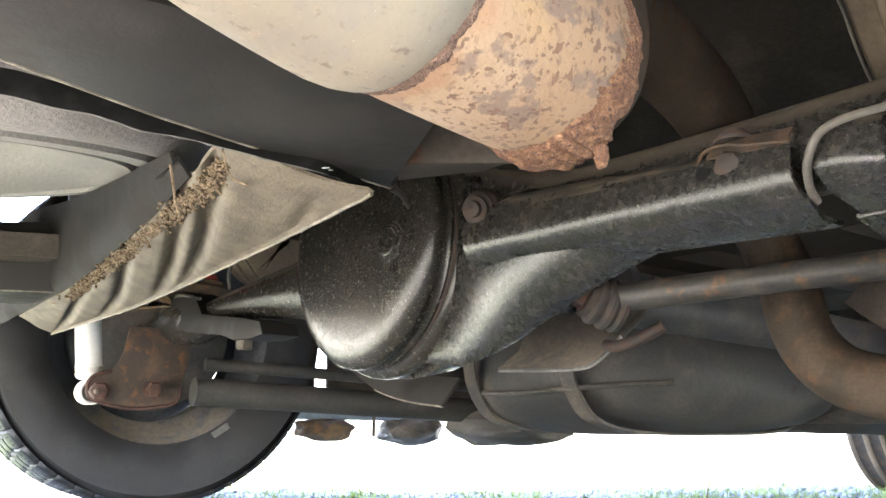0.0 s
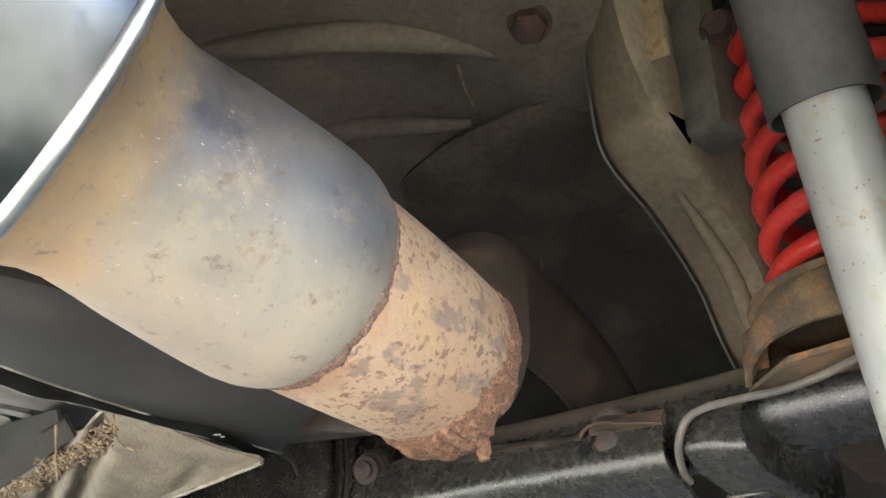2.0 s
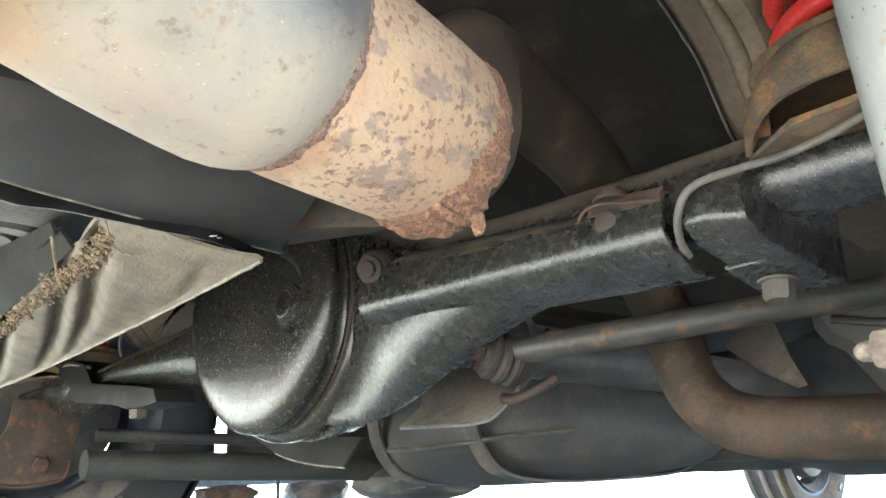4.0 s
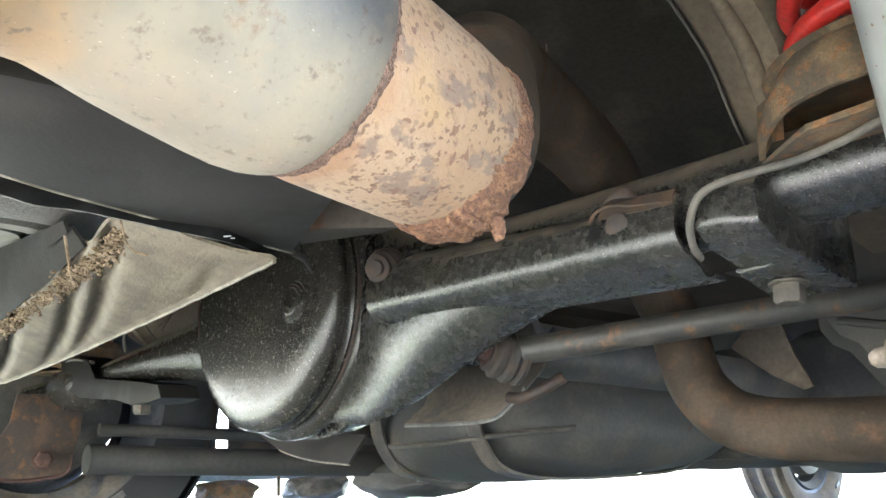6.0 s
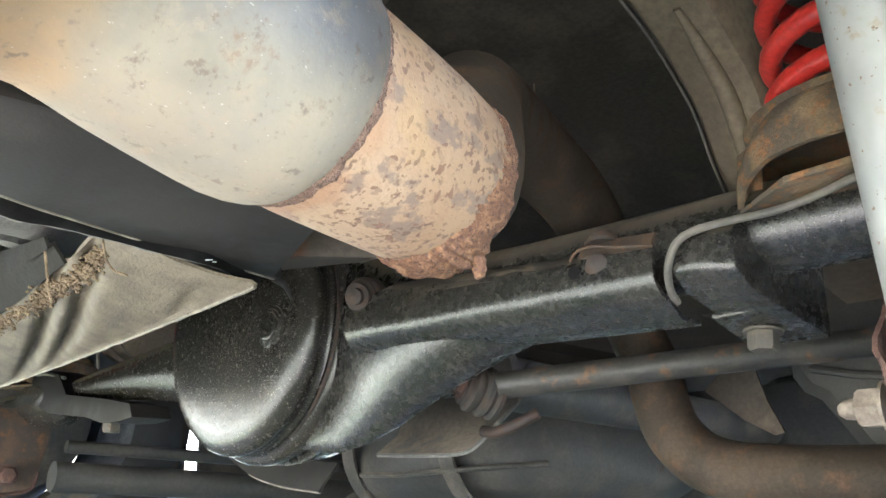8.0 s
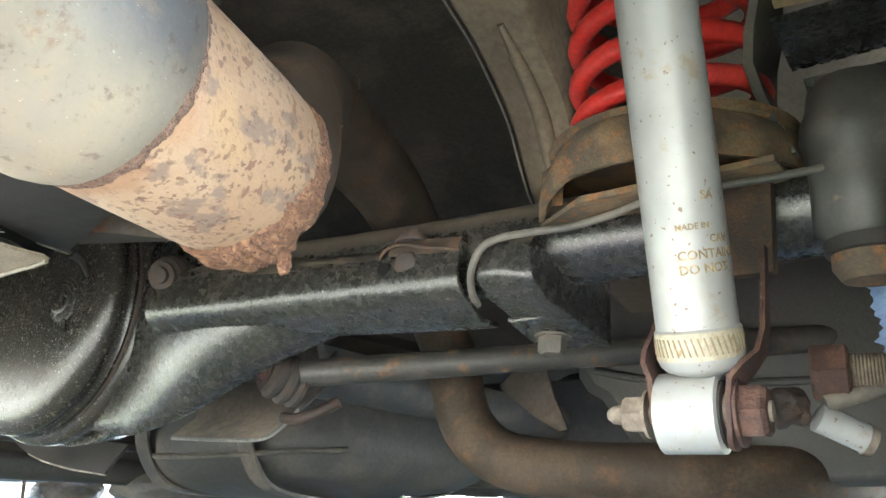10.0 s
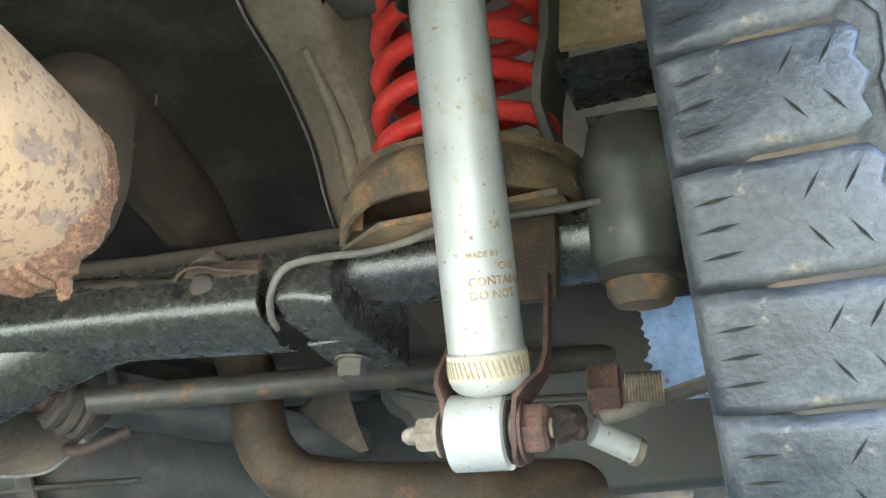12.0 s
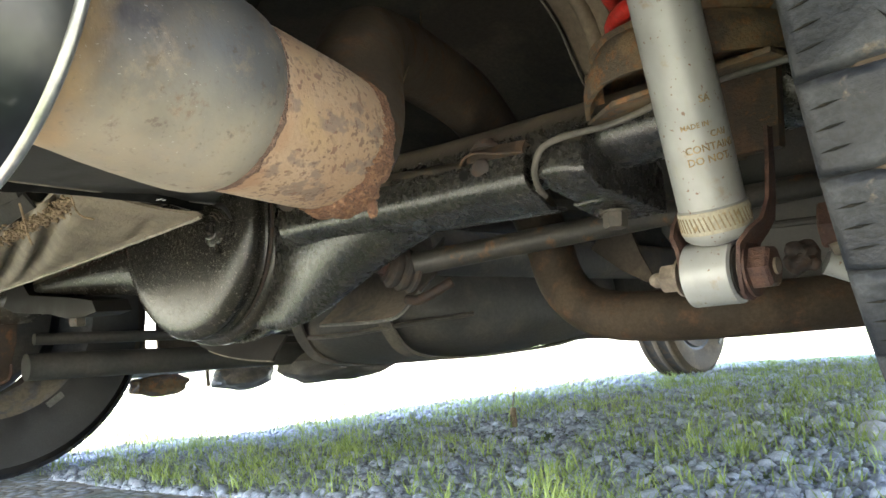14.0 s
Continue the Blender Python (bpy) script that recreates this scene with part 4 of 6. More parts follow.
def steel_heat():
    """Stainless sheet with heat tint along the silencer, stains, pits and ground light painted underneath."""
    m, nt, p = blank("heat_tinted_stainless")
    co = nt.nodes.new("ShaderNodeTexCoord")
    sep = nt.nodes.new("ShaderNodeSeparateXYZ")
    nt.links.new(co.outputs["Object"], sep.inputs[0])
    along = nt.nodes.new("ShaderNodeMath")       # metres behind the seam
    along.operation = "MULTIPLY_ADD"
    along.inputs[1].default_value = -1.0
    along.inputs[2].default_value = 0.0
    nt.links.new(sep.outputs[1], along.inputs[0])
    wav = nt.nodes.new("ShaderNodeMath")
    wav.operation = "MULTIPLY_ADD"
    wav.inputs[1].default_value = 0.035
    nt.links.new(tex_noise(nt, 16, 3), wav.inputs[0])
    nt.links.new(along.outputs[0], wav.inputs[2])
    s = wav.outputs[0]
    col = mix_rgb(nt, ramp(nt, s, 0.052, 0.078), (0.126, 0.122, 0.120), (0.060, 0.053, 0.054))
    cloud = ramp(nt, tex_noise(nt, 30, 5, w=2), 0.35, 0.7)
    col = mix_rgb(nt, mul(nt, cloud, 0.35), col, (0.25, 0.215, 0.172))
    ground_light_at = nt.nodes.new("ShaderNodeMath")     # pale light from the ground painted on the underside, uneven at its edge
    ground_light_at.operation = "MULTIPLY_ADD"
    ground_light_at.inputs[1].default_value = 0.050
    nt.links.new(tex_noise(nt, 22, 5, w=15), ground_light_at.inputs[0])
    nt.links.new(sep.outputs[2], ground_light_at.inputs[2])
    ground_light = mul(nt, 1.0, ramp(nt, ground_light_at.outputs[0], -0.006, 0.028), "SUBTRACT")
    col = mix_rgb(nt, mul(nt, ground_light, 0.82), col, (0.236, 0.200, 0.150))
    col = mix_rgb(nt, ramp(nt, s, 0.092, 0.108), col, (0.290, 0.190, 0.100))
    tone = ramp(nt, tex_noise(nt, 34, 5, 0.62, w=70), 0.40, 0.66)
    col = mix_rgb(nt, mul(nt, tone, 0.35), col, (0.15, 0.142, 0.138))
    stain = ramp(nt, tex_noise(nt, 60, 6, 0.7, w=9), 0.50, 0.74)
    col = mix_rgb(nt, mul(nt, stain, 0.65), col, (0.25, 0.19, 0.135))
    pit = ramp(nt, tex_noise(nt, 300, 4, 0.62, w=21), 0.58, 0.72)
    col = mix_rgb(nt, mul(nt, pit, 0.6), col, (0.15, 0.115, 0.09))
    soot = ramp(nt, tex_noise(nt, 120, 5, 0.66, w=44), 0.585, 0.69)
    col = mix_rgb(nt, mul(nt, soot, 0.7), col, (0.105, 0.080, 0.062))
    burn = ramp(nt, tex_noise(nt, 58, 6, 0.7, w=57), 0.62, 0.76)
    col = mix_rgb(nt, mul(nt, burn, 0.7), col, (0.14, 0.088, 0.058))
    fleck = ramp(nt, tex_noise(nt, 700, 2, 0.5, stretch=(1.5, 0.7, 1.5), w=33), 0.70, 0.76)
    col = mix_rgb(nt, mul(nt, fleck, 0.35), col, (0.45, 0.43, 0.40))
    nt.links.new(col, p.inputs["Base Color"])
    nt.links.new(mul(nt, 0.80, mul(nt, ground_light, 0.45), "SUBTRACT"), p.inputs["Metallic"])
    r = nt.nodes.new("ShaderNodeMapRange")
    r.inputs[3].default_value, r.inputs[4].default_value = 0.56, 0.70
    nt.links.new(cloud, r.inputs[0])
    nt.links.new(r.outputs[0], p.inputs["Roughness"])
    bump(nt, p, mul(nt, mul(nt, tex_noise(nt, 300, 3), 0.5), mul(nt, stain, 0.4), "ADD"), 0.15, 0.002)
    return m


def steel_rusting():
    """The pale rust-washed front cone, freckled with dark patches."""
    m, nt, p = blank("rust_washed_steel")
    wash = ramp(nt, tex_noise(nt, 22, 4), 0.35, 0.65)
    col = mix_rgb(nt, wash, (0.268, 0.171, 0.106), (0.325, 0.228, 0.153))
    grey = ramp(nt, tex_noise(nt, 62, 4, 0.6, stretch=(1, 0.8, 1.2), w=4), 0.545, 0.605)
    col = mix_rgb(nt, mul(nt, grey, 0.85), col, (0.165, 0.118, 0.095))
    frk = ramp(nt, tex_noise(nt, 230, 2, 0.5, w=14), 0.60, 0.66)
    col = mix_rgb(nt, mul(nt, frk, 0.9), col, (0.16, 0.09, 0.06))
    spot = ramp(nt, tex_noise(nt, 330, 2, 0.5, w=81), 0.565, 0.63)
    col = mix_rgb(nt, mul(nt, mul(nt, spot, 0.85), ramp(nt, tex_noise(nt, 34, 3, w=91), 0.34, 0.52)), col, (0.125, 0.076, 0.052))
    dots = ramp(nt, tex_noise(nt, 520, 3, 0.6, w=61), 0.58, 0.68)
    col = mix_rgb(nt, mul(nt, mul(nt, dots, 0.7), ramp(nt, tex_noise(nt, 26, 3, w=71), 0.35, 0.6)), col, (0.22, 0.13, 0.09))
    ed = ramp(nt, tex_noise(nt, 34, 5, w=31), 0.6, 0.7)
    col = mix_rgb(nt, mul(nt, ed, 0.3), col, (0.36, 0.24, 0.12))
    co = nt.nodes.new("ShaderNodeTexCoord")
    sep = nt.nodes.new("ShaderNodeSeparateXYZ")
    nt.links.new(co.outputs["Object"], sep.inputs[0])
    wav = nt.nodes.new("ShaderNodeMath")
    wav.operation = "MULTIPLY_ADD"
    wav.inputs[1].default_value = 0.030
    nt.links.new(tex_noise(nt, 55, 5, w=40), wav.inputs[0])
    nt.links.new(sep.outputs[1], wav.inputs[2])
    band = ramp(nt, wav.outputs[0], 0.1085, 0.1165)
    old = mix_rgb(nt, ramp(nt, tex_noise(nt, 260, 4, w=50), 0.35, 0.65), (0.13, 0.07, 0.05), (0.27, 0.15, 0.10))
    col = mix_rgb(nt, mul(nt, ramp(nt, wav.outputs[0], 0.086, 0.1105), 0.45), col, (0.45, 0.28, 0.14))
    col = mix_rgb(nt, band, col, old)
    near_seam = mul(nt, 1.0, ramp(nt, wav.outputs[0], 0.018, 0.026), "SUBTRACT")
    col = mix_rgb(nt, mul(nt, near_seam, 0.8), col, (0.26, 0.15, 0.09))
    nt.links.new(col, p.inputs["Base Color"])
    p.inputs["Metallic"].default_value = 0.35
    p.inputs["Roughness"].default_value = 0.52
    bump(nt, p, mul(nt, mul(nt, tex_noise(nt, 420, 4), 0.6), mul(nt, frk, 0.35), "ADD"), 0.4, 0.0018)
    return m


def polished():
    m, nt, p = blank("polished_stainless")
    cl = ramp(nt, tex_noise(nt, 20, 4), 0.3, 0.7)
    # base darkened for the dark underside that the polished steel mirrors
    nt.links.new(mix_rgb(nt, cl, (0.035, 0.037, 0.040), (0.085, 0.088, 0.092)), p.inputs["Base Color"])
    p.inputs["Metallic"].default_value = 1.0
    sp = ramp(nt, tex_noise(nt, 160, 3, w=8), 0.55, 0.75)
    r = nt.nodes.new("ShaderNodeMapRange")
    r.inputs[3].default_value, r.inputs[4].default_value = 0.30, 0.48
    nt.links.new(sp, r.inputs[0])
    nt.links.new(r.outputs[0], p.inputs["Roughness"])
    bump(nt, p, tex_noise(nt, 60, 3), 0.05, 0.002)
    return m


exhaust = thing("exhaust_silencer", AX_SEAM, "stained stainless exhaust silencer with crumbling rusty seams", "exhaust")
body = lathe([(-0.004, 0.0400), (0.000, 0.0425), (0.004, 0.0442), (0.010, 0.0457), (0.018, 0.0464), (0.028, 0.0461), (0.045, 0.0451), (0.060, 0.0439), (0.072, 0.0424), (0.082, 0.0416), (0.090, 0.0424), (0.098, 0.0450), (0.105, 0.0500), (0.110, 0.0580), (0.114, 0.0690), (0.1165, 0.0785)], AX_SEAM, EXD, 80)
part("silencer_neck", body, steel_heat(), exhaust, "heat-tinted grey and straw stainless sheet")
cone = lathe([(-0.006, 0.0400), (0.0, 0.0413), (0.012, 0.0411), (0.035, 0.0404), (0.056, 0.0394), (0.0675, 0.0383), (0.078, 0.0368), (0.086, 0.0345), (0.090, 0.030)], AX_SEAM, -EXD, 80, wobble=0.012)
part("front_cone", cone, steel_rusting(), exhaust, "pale orange rust-washed cone with dark freckles")
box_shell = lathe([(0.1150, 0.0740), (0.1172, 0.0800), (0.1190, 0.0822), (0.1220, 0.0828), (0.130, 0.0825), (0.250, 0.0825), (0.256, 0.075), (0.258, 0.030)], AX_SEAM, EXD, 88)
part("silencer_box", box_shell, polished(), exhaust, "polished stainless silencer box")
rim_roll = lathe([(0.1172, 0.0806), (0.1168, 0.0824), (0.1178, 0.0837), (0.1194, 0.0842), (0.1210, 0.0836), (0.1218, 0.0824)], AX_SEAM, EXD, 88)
part("rolled_rim", rim_roll, rim_glint, exhaust, "rolled rim of the silencer, its glint put in as paler metal")


def rust_band(origin, radius, width, amount, drips, seed, crumble=1.0):
    """A ring of crumbled rust: a lumpy torus with hanging flakes."""
    bm = bmesh.new()
    a, u, v = frame_of(EXD)
    rings = []
    seg, cross = 420, 22
    for k in range(seg):
        th = 2 * math.pi * k / seg
        d = u * math.cos(th) + v * math.sin(th)
        low = max(0.0, -d.z)
        lump_ = noise.fractal(d * 9 + Vector((seed, 0, 0)), 0.8, 2.1, 4)
        size = 0.0013 + amount * low ** 2 * (0.6 + 0.7 * abs(lump_)) + 0.0012 * crumble * abs(lump_)
        ring = []
        for j in range(cross):
            ph = 2 * math.pi * j / cross
            q = crumble * (noise.noise(d * 22 + Vector((ph * 1.5, seed, 1))) * 0.0014 + noise.noise(d * 70 + Vector((ph * 4, seed, 5))) * 0.0008 + noise.noise(d * 170 + Vector((ph * 9, seed, 7))) * 0.0006)
            ring.append(bm.verts.new(origin + d * (radius + (size + q) * math.cos(ph) * 0.9) + a * ((width * (0.7 + 0.6 * low) * (0.85 + 0.3 * noise.noise(d * 6 + Vector((0, seed, 9)))) + size * 0.3 + q) * math.sin(ph) + 0.0016 * crumble * lump_)))
        rings.append(ring)
    for r0, r1 in zip(rings, rings[1:] + rings[:1]):
        for j in range(cross):
            bm.faces.new((r0[j], r0[(j + 1) % cross], r1[(j + 1) % cross], r1[j]))
    rnd = random.Random(seed)
    for _ in range(drips):
        th = rnd.gauss(-math.pi / 2, 0.55)
        dz = Vector((0, 0, 1))
        side_v = EXD.cross(dz).normalized()
        d = side_v * math.cos(th) + dz * math.sin(th)
        c = origin + d * (radius + rnd.uniform(-0.0010, 0.0010)) + a * rnd.uniform(-width, width) * 0.6
        own = bmesh.new()
        bmesh.ops.create_icosphere(own, subdivisions=2, radius=rnd.uniform(0.0008, 0.0019))
        for vt in own.verts:
            vt.co *= 1 + 0.8 * noise.noise(vt.co * 700 + Vector((seed + th, 0, 0)))
        own.transform(Matrix.Translation(c))
        bm = join(bm, own)
    return bm


part("seam_rust", rust_band(AX_SEAM, 0.0408, 0.0048, 0.0002, 0, 3, 0.40), seam_brown, exhaust, "brown rusted weld seam", 80)
part("end_rust", rust_band(AX_END - EXD * 0.010, 0.0362, 0.0098, 0.0046, 60, 8, 0.62), rust_flake, exhaust, "crumbling orange-brown rust ring", 80)
dr = bmesh.new()
for k, (dx, dz, r) in enumerate(((0.0, -0.0425, 0.0034), (0.001, -0.0455, 0.0032), (0.0015, -0.0485, 0.0028), (0.0012, -0.0505, 0.0022))):
    own = bmesh.new()
    bmesh.ops.create_icosphere(own, subdivisions=2, radius=r)
    for vt in own.verts:
        vt.co *= 1 + 0.4 * noise.noise(vt.co * 600 + Vector((k, 0, 0)))
    own.transform(Matrix.Translation(Vector((0.5195 + dx, -0.2425, 0.3155 + dz + 0.0440))))
    dr = join(dr, own)
part("rust_drip", dr, rust_flake, exhaust, "hanging flake of rust", 80)
over = spline([AX_END + EXD * 0.004, AX_END - EXD * 0.018 + Vector((0, 0, 0.002)), (0.490, -0.220, 0.372), (0.470, -0.196, 0.407), (0.444, -0.162, 0.436), (0.414, -0.110, 0.455), (0.386, -0.042, 0.462), (0.360, 0.050, 0.452), (0.330, 0.140, 0.420), (0.320, 0.186, 0.372), (0.327, 0.202, 0.335), (0.333, 0.205, 0.299), (0.344, 0.205, 0.275), (0.366, 0.206, 0.254), (0.398, 0.208, 0.243), (0.44, 0.211, 0.239), (0.485, 0.216, 0.237), (0.56, 0.245, 0.236), (0.64, 0.33, 0.234), (0.66, 0.60, 0.226)], 7)
part("front_pipe", sweep(over, lambda t: 0.0290 + 0.0050 * max(0.0, 1 - t / 0.08) - 0.0040 * min(1.0, max(0.0, (t - 0.35) / 0.12)), 28), old_pipe, exhaust, "dull brown exhaust pipe arched over the axle")
part("dry_stem", sweep(spline([(0.463, -0.147, 0.412), (0.449, -0.125, 0.430), (0.430, -0.098, 0.452), (0.414, -0.068, 0.480), (0.402, -0.052, 0.503)], 5), 0.0006, 6), mud, exhaust, "loose dry grass stem")

# ---- frame and body ----
body_car = thing("car_body", (0, 1.2, 0.3), "dark off-road car body seen from underneath", "car")


def rail_part(side):
    """Chassis rail: low behind the axle, arched over it, low again in front."""
    line = [(-0.68, 0.402, 0.462, 0.352, 0.075), (-0.45, 0.381, 0.446, 0.353, 0.075), (-0.40, 0.363, 0.455, 0.353, 0.075), (-0.35, 0.343, 0.458, 0.3535, 0.078), (-0.30, 0.328, 0.455, 0.354, 0.08), (-0.25, 0.315, 0.446, 0.355, 0.084), (-0.182, 0.296, 0.410, 0.356, 0.09)]
    secs = [[(side * xi, y, z), (side * xo, y, z), (side * xo, y, z + h), (side * xi, y, z + h)] for y, xi, xo, z, h in line]
    secs[-1][1] = (side * 0.366, -0.262, 0.356)
    secs[-1][2] = (side * 0.366, -0.262, 0.44)
    # dark filler plate stands for the shade between rail and seal
    part("rail_gap_shade", beam([[(side * (xi - 0.045), y, z + 0.034), (side * (xi + 0.004), y, z + 0.034), (side * (xi + 0.004), y, z + 0.06), (side * (xi - 0.045), y, z + 0.06)] for y, xi, xo, z, h in line if y > -0.47]), deep_black, body_car, "dark filler for the shaded gap beside the rail")
    part("rail_edge", sweep([Vector((side * (xi + 0.0009), y, z + 0.0006)) for y, xi, xo, z, h in line], 0.0009, 6), bare_lip, body_car, "scuffed lower edge of the rail")
    part("rear_rail", beam(secs, 0.003), satin_black, body_car, "smooth satin black chassis rail")
    tail = [(0.16, 0.41), (0.25, 0.385), (0.40, 0.37), (0.7, 0.345), (1.6, 0.335), (3.0, 0.36)]
    inner_line = spline([(0, y, z) for y, z in [(-0.10, 0.86), (-0.090, 0.75), (-0.086, 0.65), (-0.081, 0.592), (-0.069, 0.549), (-0.016, 0.523), (0.033, 0.488), (0.059, 0.450), (0.09, 0.422)] + tail], 4)
    outer_line = spline([(0, y, z) for y, z in [(-0.14, 0.86), (-0.130, 0.75), (-0.118, 0.62), (-0.096, 0.570), (-0.066, 0.542), (-0.024, 0.518), (0.022, 0.488), (0.044, 0.450), (0.08, 0.422)] + tail], 4)
    secs, rib = [], []
    for k, (p0, p1) in enumerate(zip(inner_line, outer_line)):
        q0, q1 = inner_line[max(0, k - 1)], inner_line[min(len(inner_line) - 1, k + 1)]
        n_ = Vector((0, -(q1.z - q0.z), q1.y - q0.y)).normalized() * 0.08
        x0 = 0.475 - 0.055 * min(1.0, max(0.0, p0.y - 0.4) / 0.4)
        e_ = n_ * 0.07
        secs.append([(side * (x0 + 0.005), p0.y, p0.z), (side * (x0 + 0.050), p1.y, p1.z), (side * (x0 + 0.055), p1.y + e_.y, p1.z + e_.z), (side * (x0 + 0.055), p1.y + n_.y, p1.z + n_.z), (side * x0, p0.y + n_.y, p0.z + n_.z), (side * x0, p0.y + e_.y, p0.z + e_.z)])
        if 19 <= k <= 33:
            rib.append(Vector((side * (x0 + 0.030), (p0.y + p1.y) / 2, (p0.z + p1.z) / 2)) - n_ * 0.02)
    arch = part("frame_arch", beam(secs, 0.0), rail_paint, body_car, "dusty grey-brown frame rail arched over the axle", 55)
    part("edge_flange", sweep([Vector((side * 0.4755, q.y - 0.001, q.z - 0.001)) for q in inner_line[6:36]], 0.0010, 8), dusty_black, arch, "dark welded edge")
    part("pressed_rib", sweep(rib, lambda t: 0.0070 * math.sin(math.pi * min(1, max(0.04, t))) ** 0.5, 14), rail_paint, arch)
    hang = beam([[(side * 0.520, -0.055, z_), (side * 0.556, -0.058 - 0.01 * (z_ > 0.6), z_), (side * 0.562, -0.02, z_), (side * 0.520, -0.02, z_)] for z_ in (0.546, 0.552, 0.60, 0.66, 0.74)], 0.006)
    part("spring_bracket", hang, dusty_black, body_car, "dark bracket above the spring")
    part("bracket_bolt", hexbolt((side * 0.563, -0.056, 0.617), (side * 0.3, -1, -0.4), 0.017, 0.012), rusty, body_car, "rusty bolt")
    part("flap", beam([[(side * 0.520, -0.092, z_), (side * 0.544, -0.094, z_ - 0.006), (side * 0.544, -0.088, z_ - 0.006), (side * 0.520, -0.086, z_)] for z_ in (0.592, 0.62, 0.70)], 0.002), tan_rust, body_car, "bent rusty flap")


rail_part(1)
rail_part(-1)
strip = []
for k in range(60):
    u_ = k / 59
    y = -0.50 + 0.30 * u_
    x = 0.346 - 0.026 * u_ - 0.036 * max(0.0, u_ - 0.62) - 0.05 * max(0.0, u_ - 0.88) + 0.0018 * noise.noise(Vector((u_ * 14, 0, 0))) + 0.010 * math.exp(-((y + 0.258) / 0.03) ** 2)
    z = 0.3525 - 0.0025 * math.exp(-((y + 0.258) / 0.03) ** 2) + 0.0025 * noise.noise(Vector((u_ * 11, 3, 0)))
    strip.append([(x, y, z + 0.010), (x - 0.001, y, z + 0.002), (x - 0.003, y, z - 0.001), (x - 0.008, y, z + 0.001 + 0.0012 * noise.noise(Vector((u_ * 40, 1, 0))))])
part("torn_seal", sheet(strip, 0.0012), sipe_dark, body_car, "torn black sealing strip along the rail")
part("seal_lip", sweep([Vector(r_[3]) for r_ in strip], lambda t: 0.0008 + 0.0005 * abs(noise.noise(Vector((t * 30, 0, 5)))), 6), grey_plastic, body_car, "dusty grey frayed lip of the strip")
for fx, fl in ((0.0, 0.013), (0.0012, 0.009), (-0.0012, 0.007)):
    part("fray", sweep(spline([(0.3245 + fx, -0.258, 0.3525), (0.3240 + fx * 1.6, -0.258 + fl * 0.5, 0.3515), (0.3236 + fx * 2.4, -0.258 + fl, 0.3522)], 4), lambda t: 0.0007 - 0.0004 * t, 6), white_paint, body_car, "pale frayed thread")
part("dry_stem", sweep(spline([(0.319, -0.308, 0.353), (0.313, -0.304, 0.349), (0.304, -0.298, 0.346), (0.3, -0.292, 0.343), (0.303, -0.286, 0.341)], 5), 0.0006, 6), mud, body_car, "loose dry grass stem")
hook = sweep(spline([(0.300, -0.190, 0.357), (0.297, -0.180, 0.354), (0.296, -0.174, 0.346)], 4), lambda t: 0.003 - 0.0022 * t, 8)
part("sealant_drip", hook, satin_black, body_car, "black sealant drip")


def floor_pan():
    grid = []
    for i in range(41):
        y = -0.66 + 3.8 * i / 40
        row = []
        for j in range(25):
            x = -0.86 + 1.72 * j / 24
            z = 0.66 if y < 0.35 else 0.66 - 0.16 * min(1, (y - 0.35) / 0.25)
            z += 0.012 * (1 if (j % 4) < 2 else -1) * (abs(x) < 0.6)
            row.append((x, y, z))
        grid.append(row)
    return sheet(grid, 0.01)


part("floor_pan", floor_pan(), floor_paint, body_car, "dusty ribbed floor pan")
# dark sheet just under the floor, in place of a deep shaded hollow
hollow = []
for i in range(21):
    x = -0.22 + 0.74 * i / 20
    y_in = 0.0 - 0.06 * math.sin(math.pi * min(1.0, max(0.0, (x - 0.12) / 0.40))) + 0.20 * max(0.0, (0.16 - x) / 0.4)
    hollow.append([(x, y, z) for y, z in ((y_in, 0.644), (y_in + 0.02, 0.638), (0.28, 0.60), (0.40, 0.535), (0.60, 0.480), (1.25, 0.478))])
part("floor_shade_sheet", sheet(hollow, 0.004), deep_black, body_car, "dark sheet standing for the shaded hollow above the axle")
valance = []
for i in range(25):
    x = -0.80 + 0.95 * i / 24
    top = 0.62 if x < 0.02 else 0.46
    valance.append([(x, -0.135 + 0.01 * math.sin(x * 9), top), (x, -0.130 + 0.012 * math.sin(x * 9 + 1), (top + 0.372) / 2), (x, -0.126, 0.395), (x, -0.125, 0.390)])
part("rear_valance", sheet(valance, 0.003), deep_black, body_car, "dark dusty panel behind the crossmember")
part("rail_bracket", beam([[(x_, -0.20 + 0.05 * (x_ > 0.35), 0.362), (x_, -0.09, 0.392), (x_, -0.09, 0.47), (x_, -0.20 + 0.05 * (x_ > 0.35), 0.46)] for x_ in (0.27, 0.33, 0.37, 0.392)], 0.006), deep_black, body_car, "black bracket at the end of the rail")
part("floor_bolt", hexbolt((0.466, -0.132, 0.636), (0.1, -0.3, -1), 0.022, 0.012), rusty, body_car, "rusty floor bolt")
fold_line = spline([(0.20, -0.30, 0.654), (0.33, -0.22, 0.651), (0.42, -0.12, 0.651), (0.44, -0.02, 0.653)], 6)
part("floor_fold", sweep(fold_line, lambda t: 0.012 * math.sin(math.pi * min(0.97, max(0.03, t))) ** 0.4, 12), floor_paint, body_car, "pressed fold in the floor")
fold_line = spline([(0.12, -0.16, 0.653), (0.24, -0.14, 0.651), (0.34, -0.06, 0.651)], 6)
part("floor_fold", sweep(fold_line, lambda t: 0.010 * math.sin(math.pi * min(0.97, max(0.03, t))) ** 0.4, 12), floor_paint, body_car, "pressed fold in the floor")
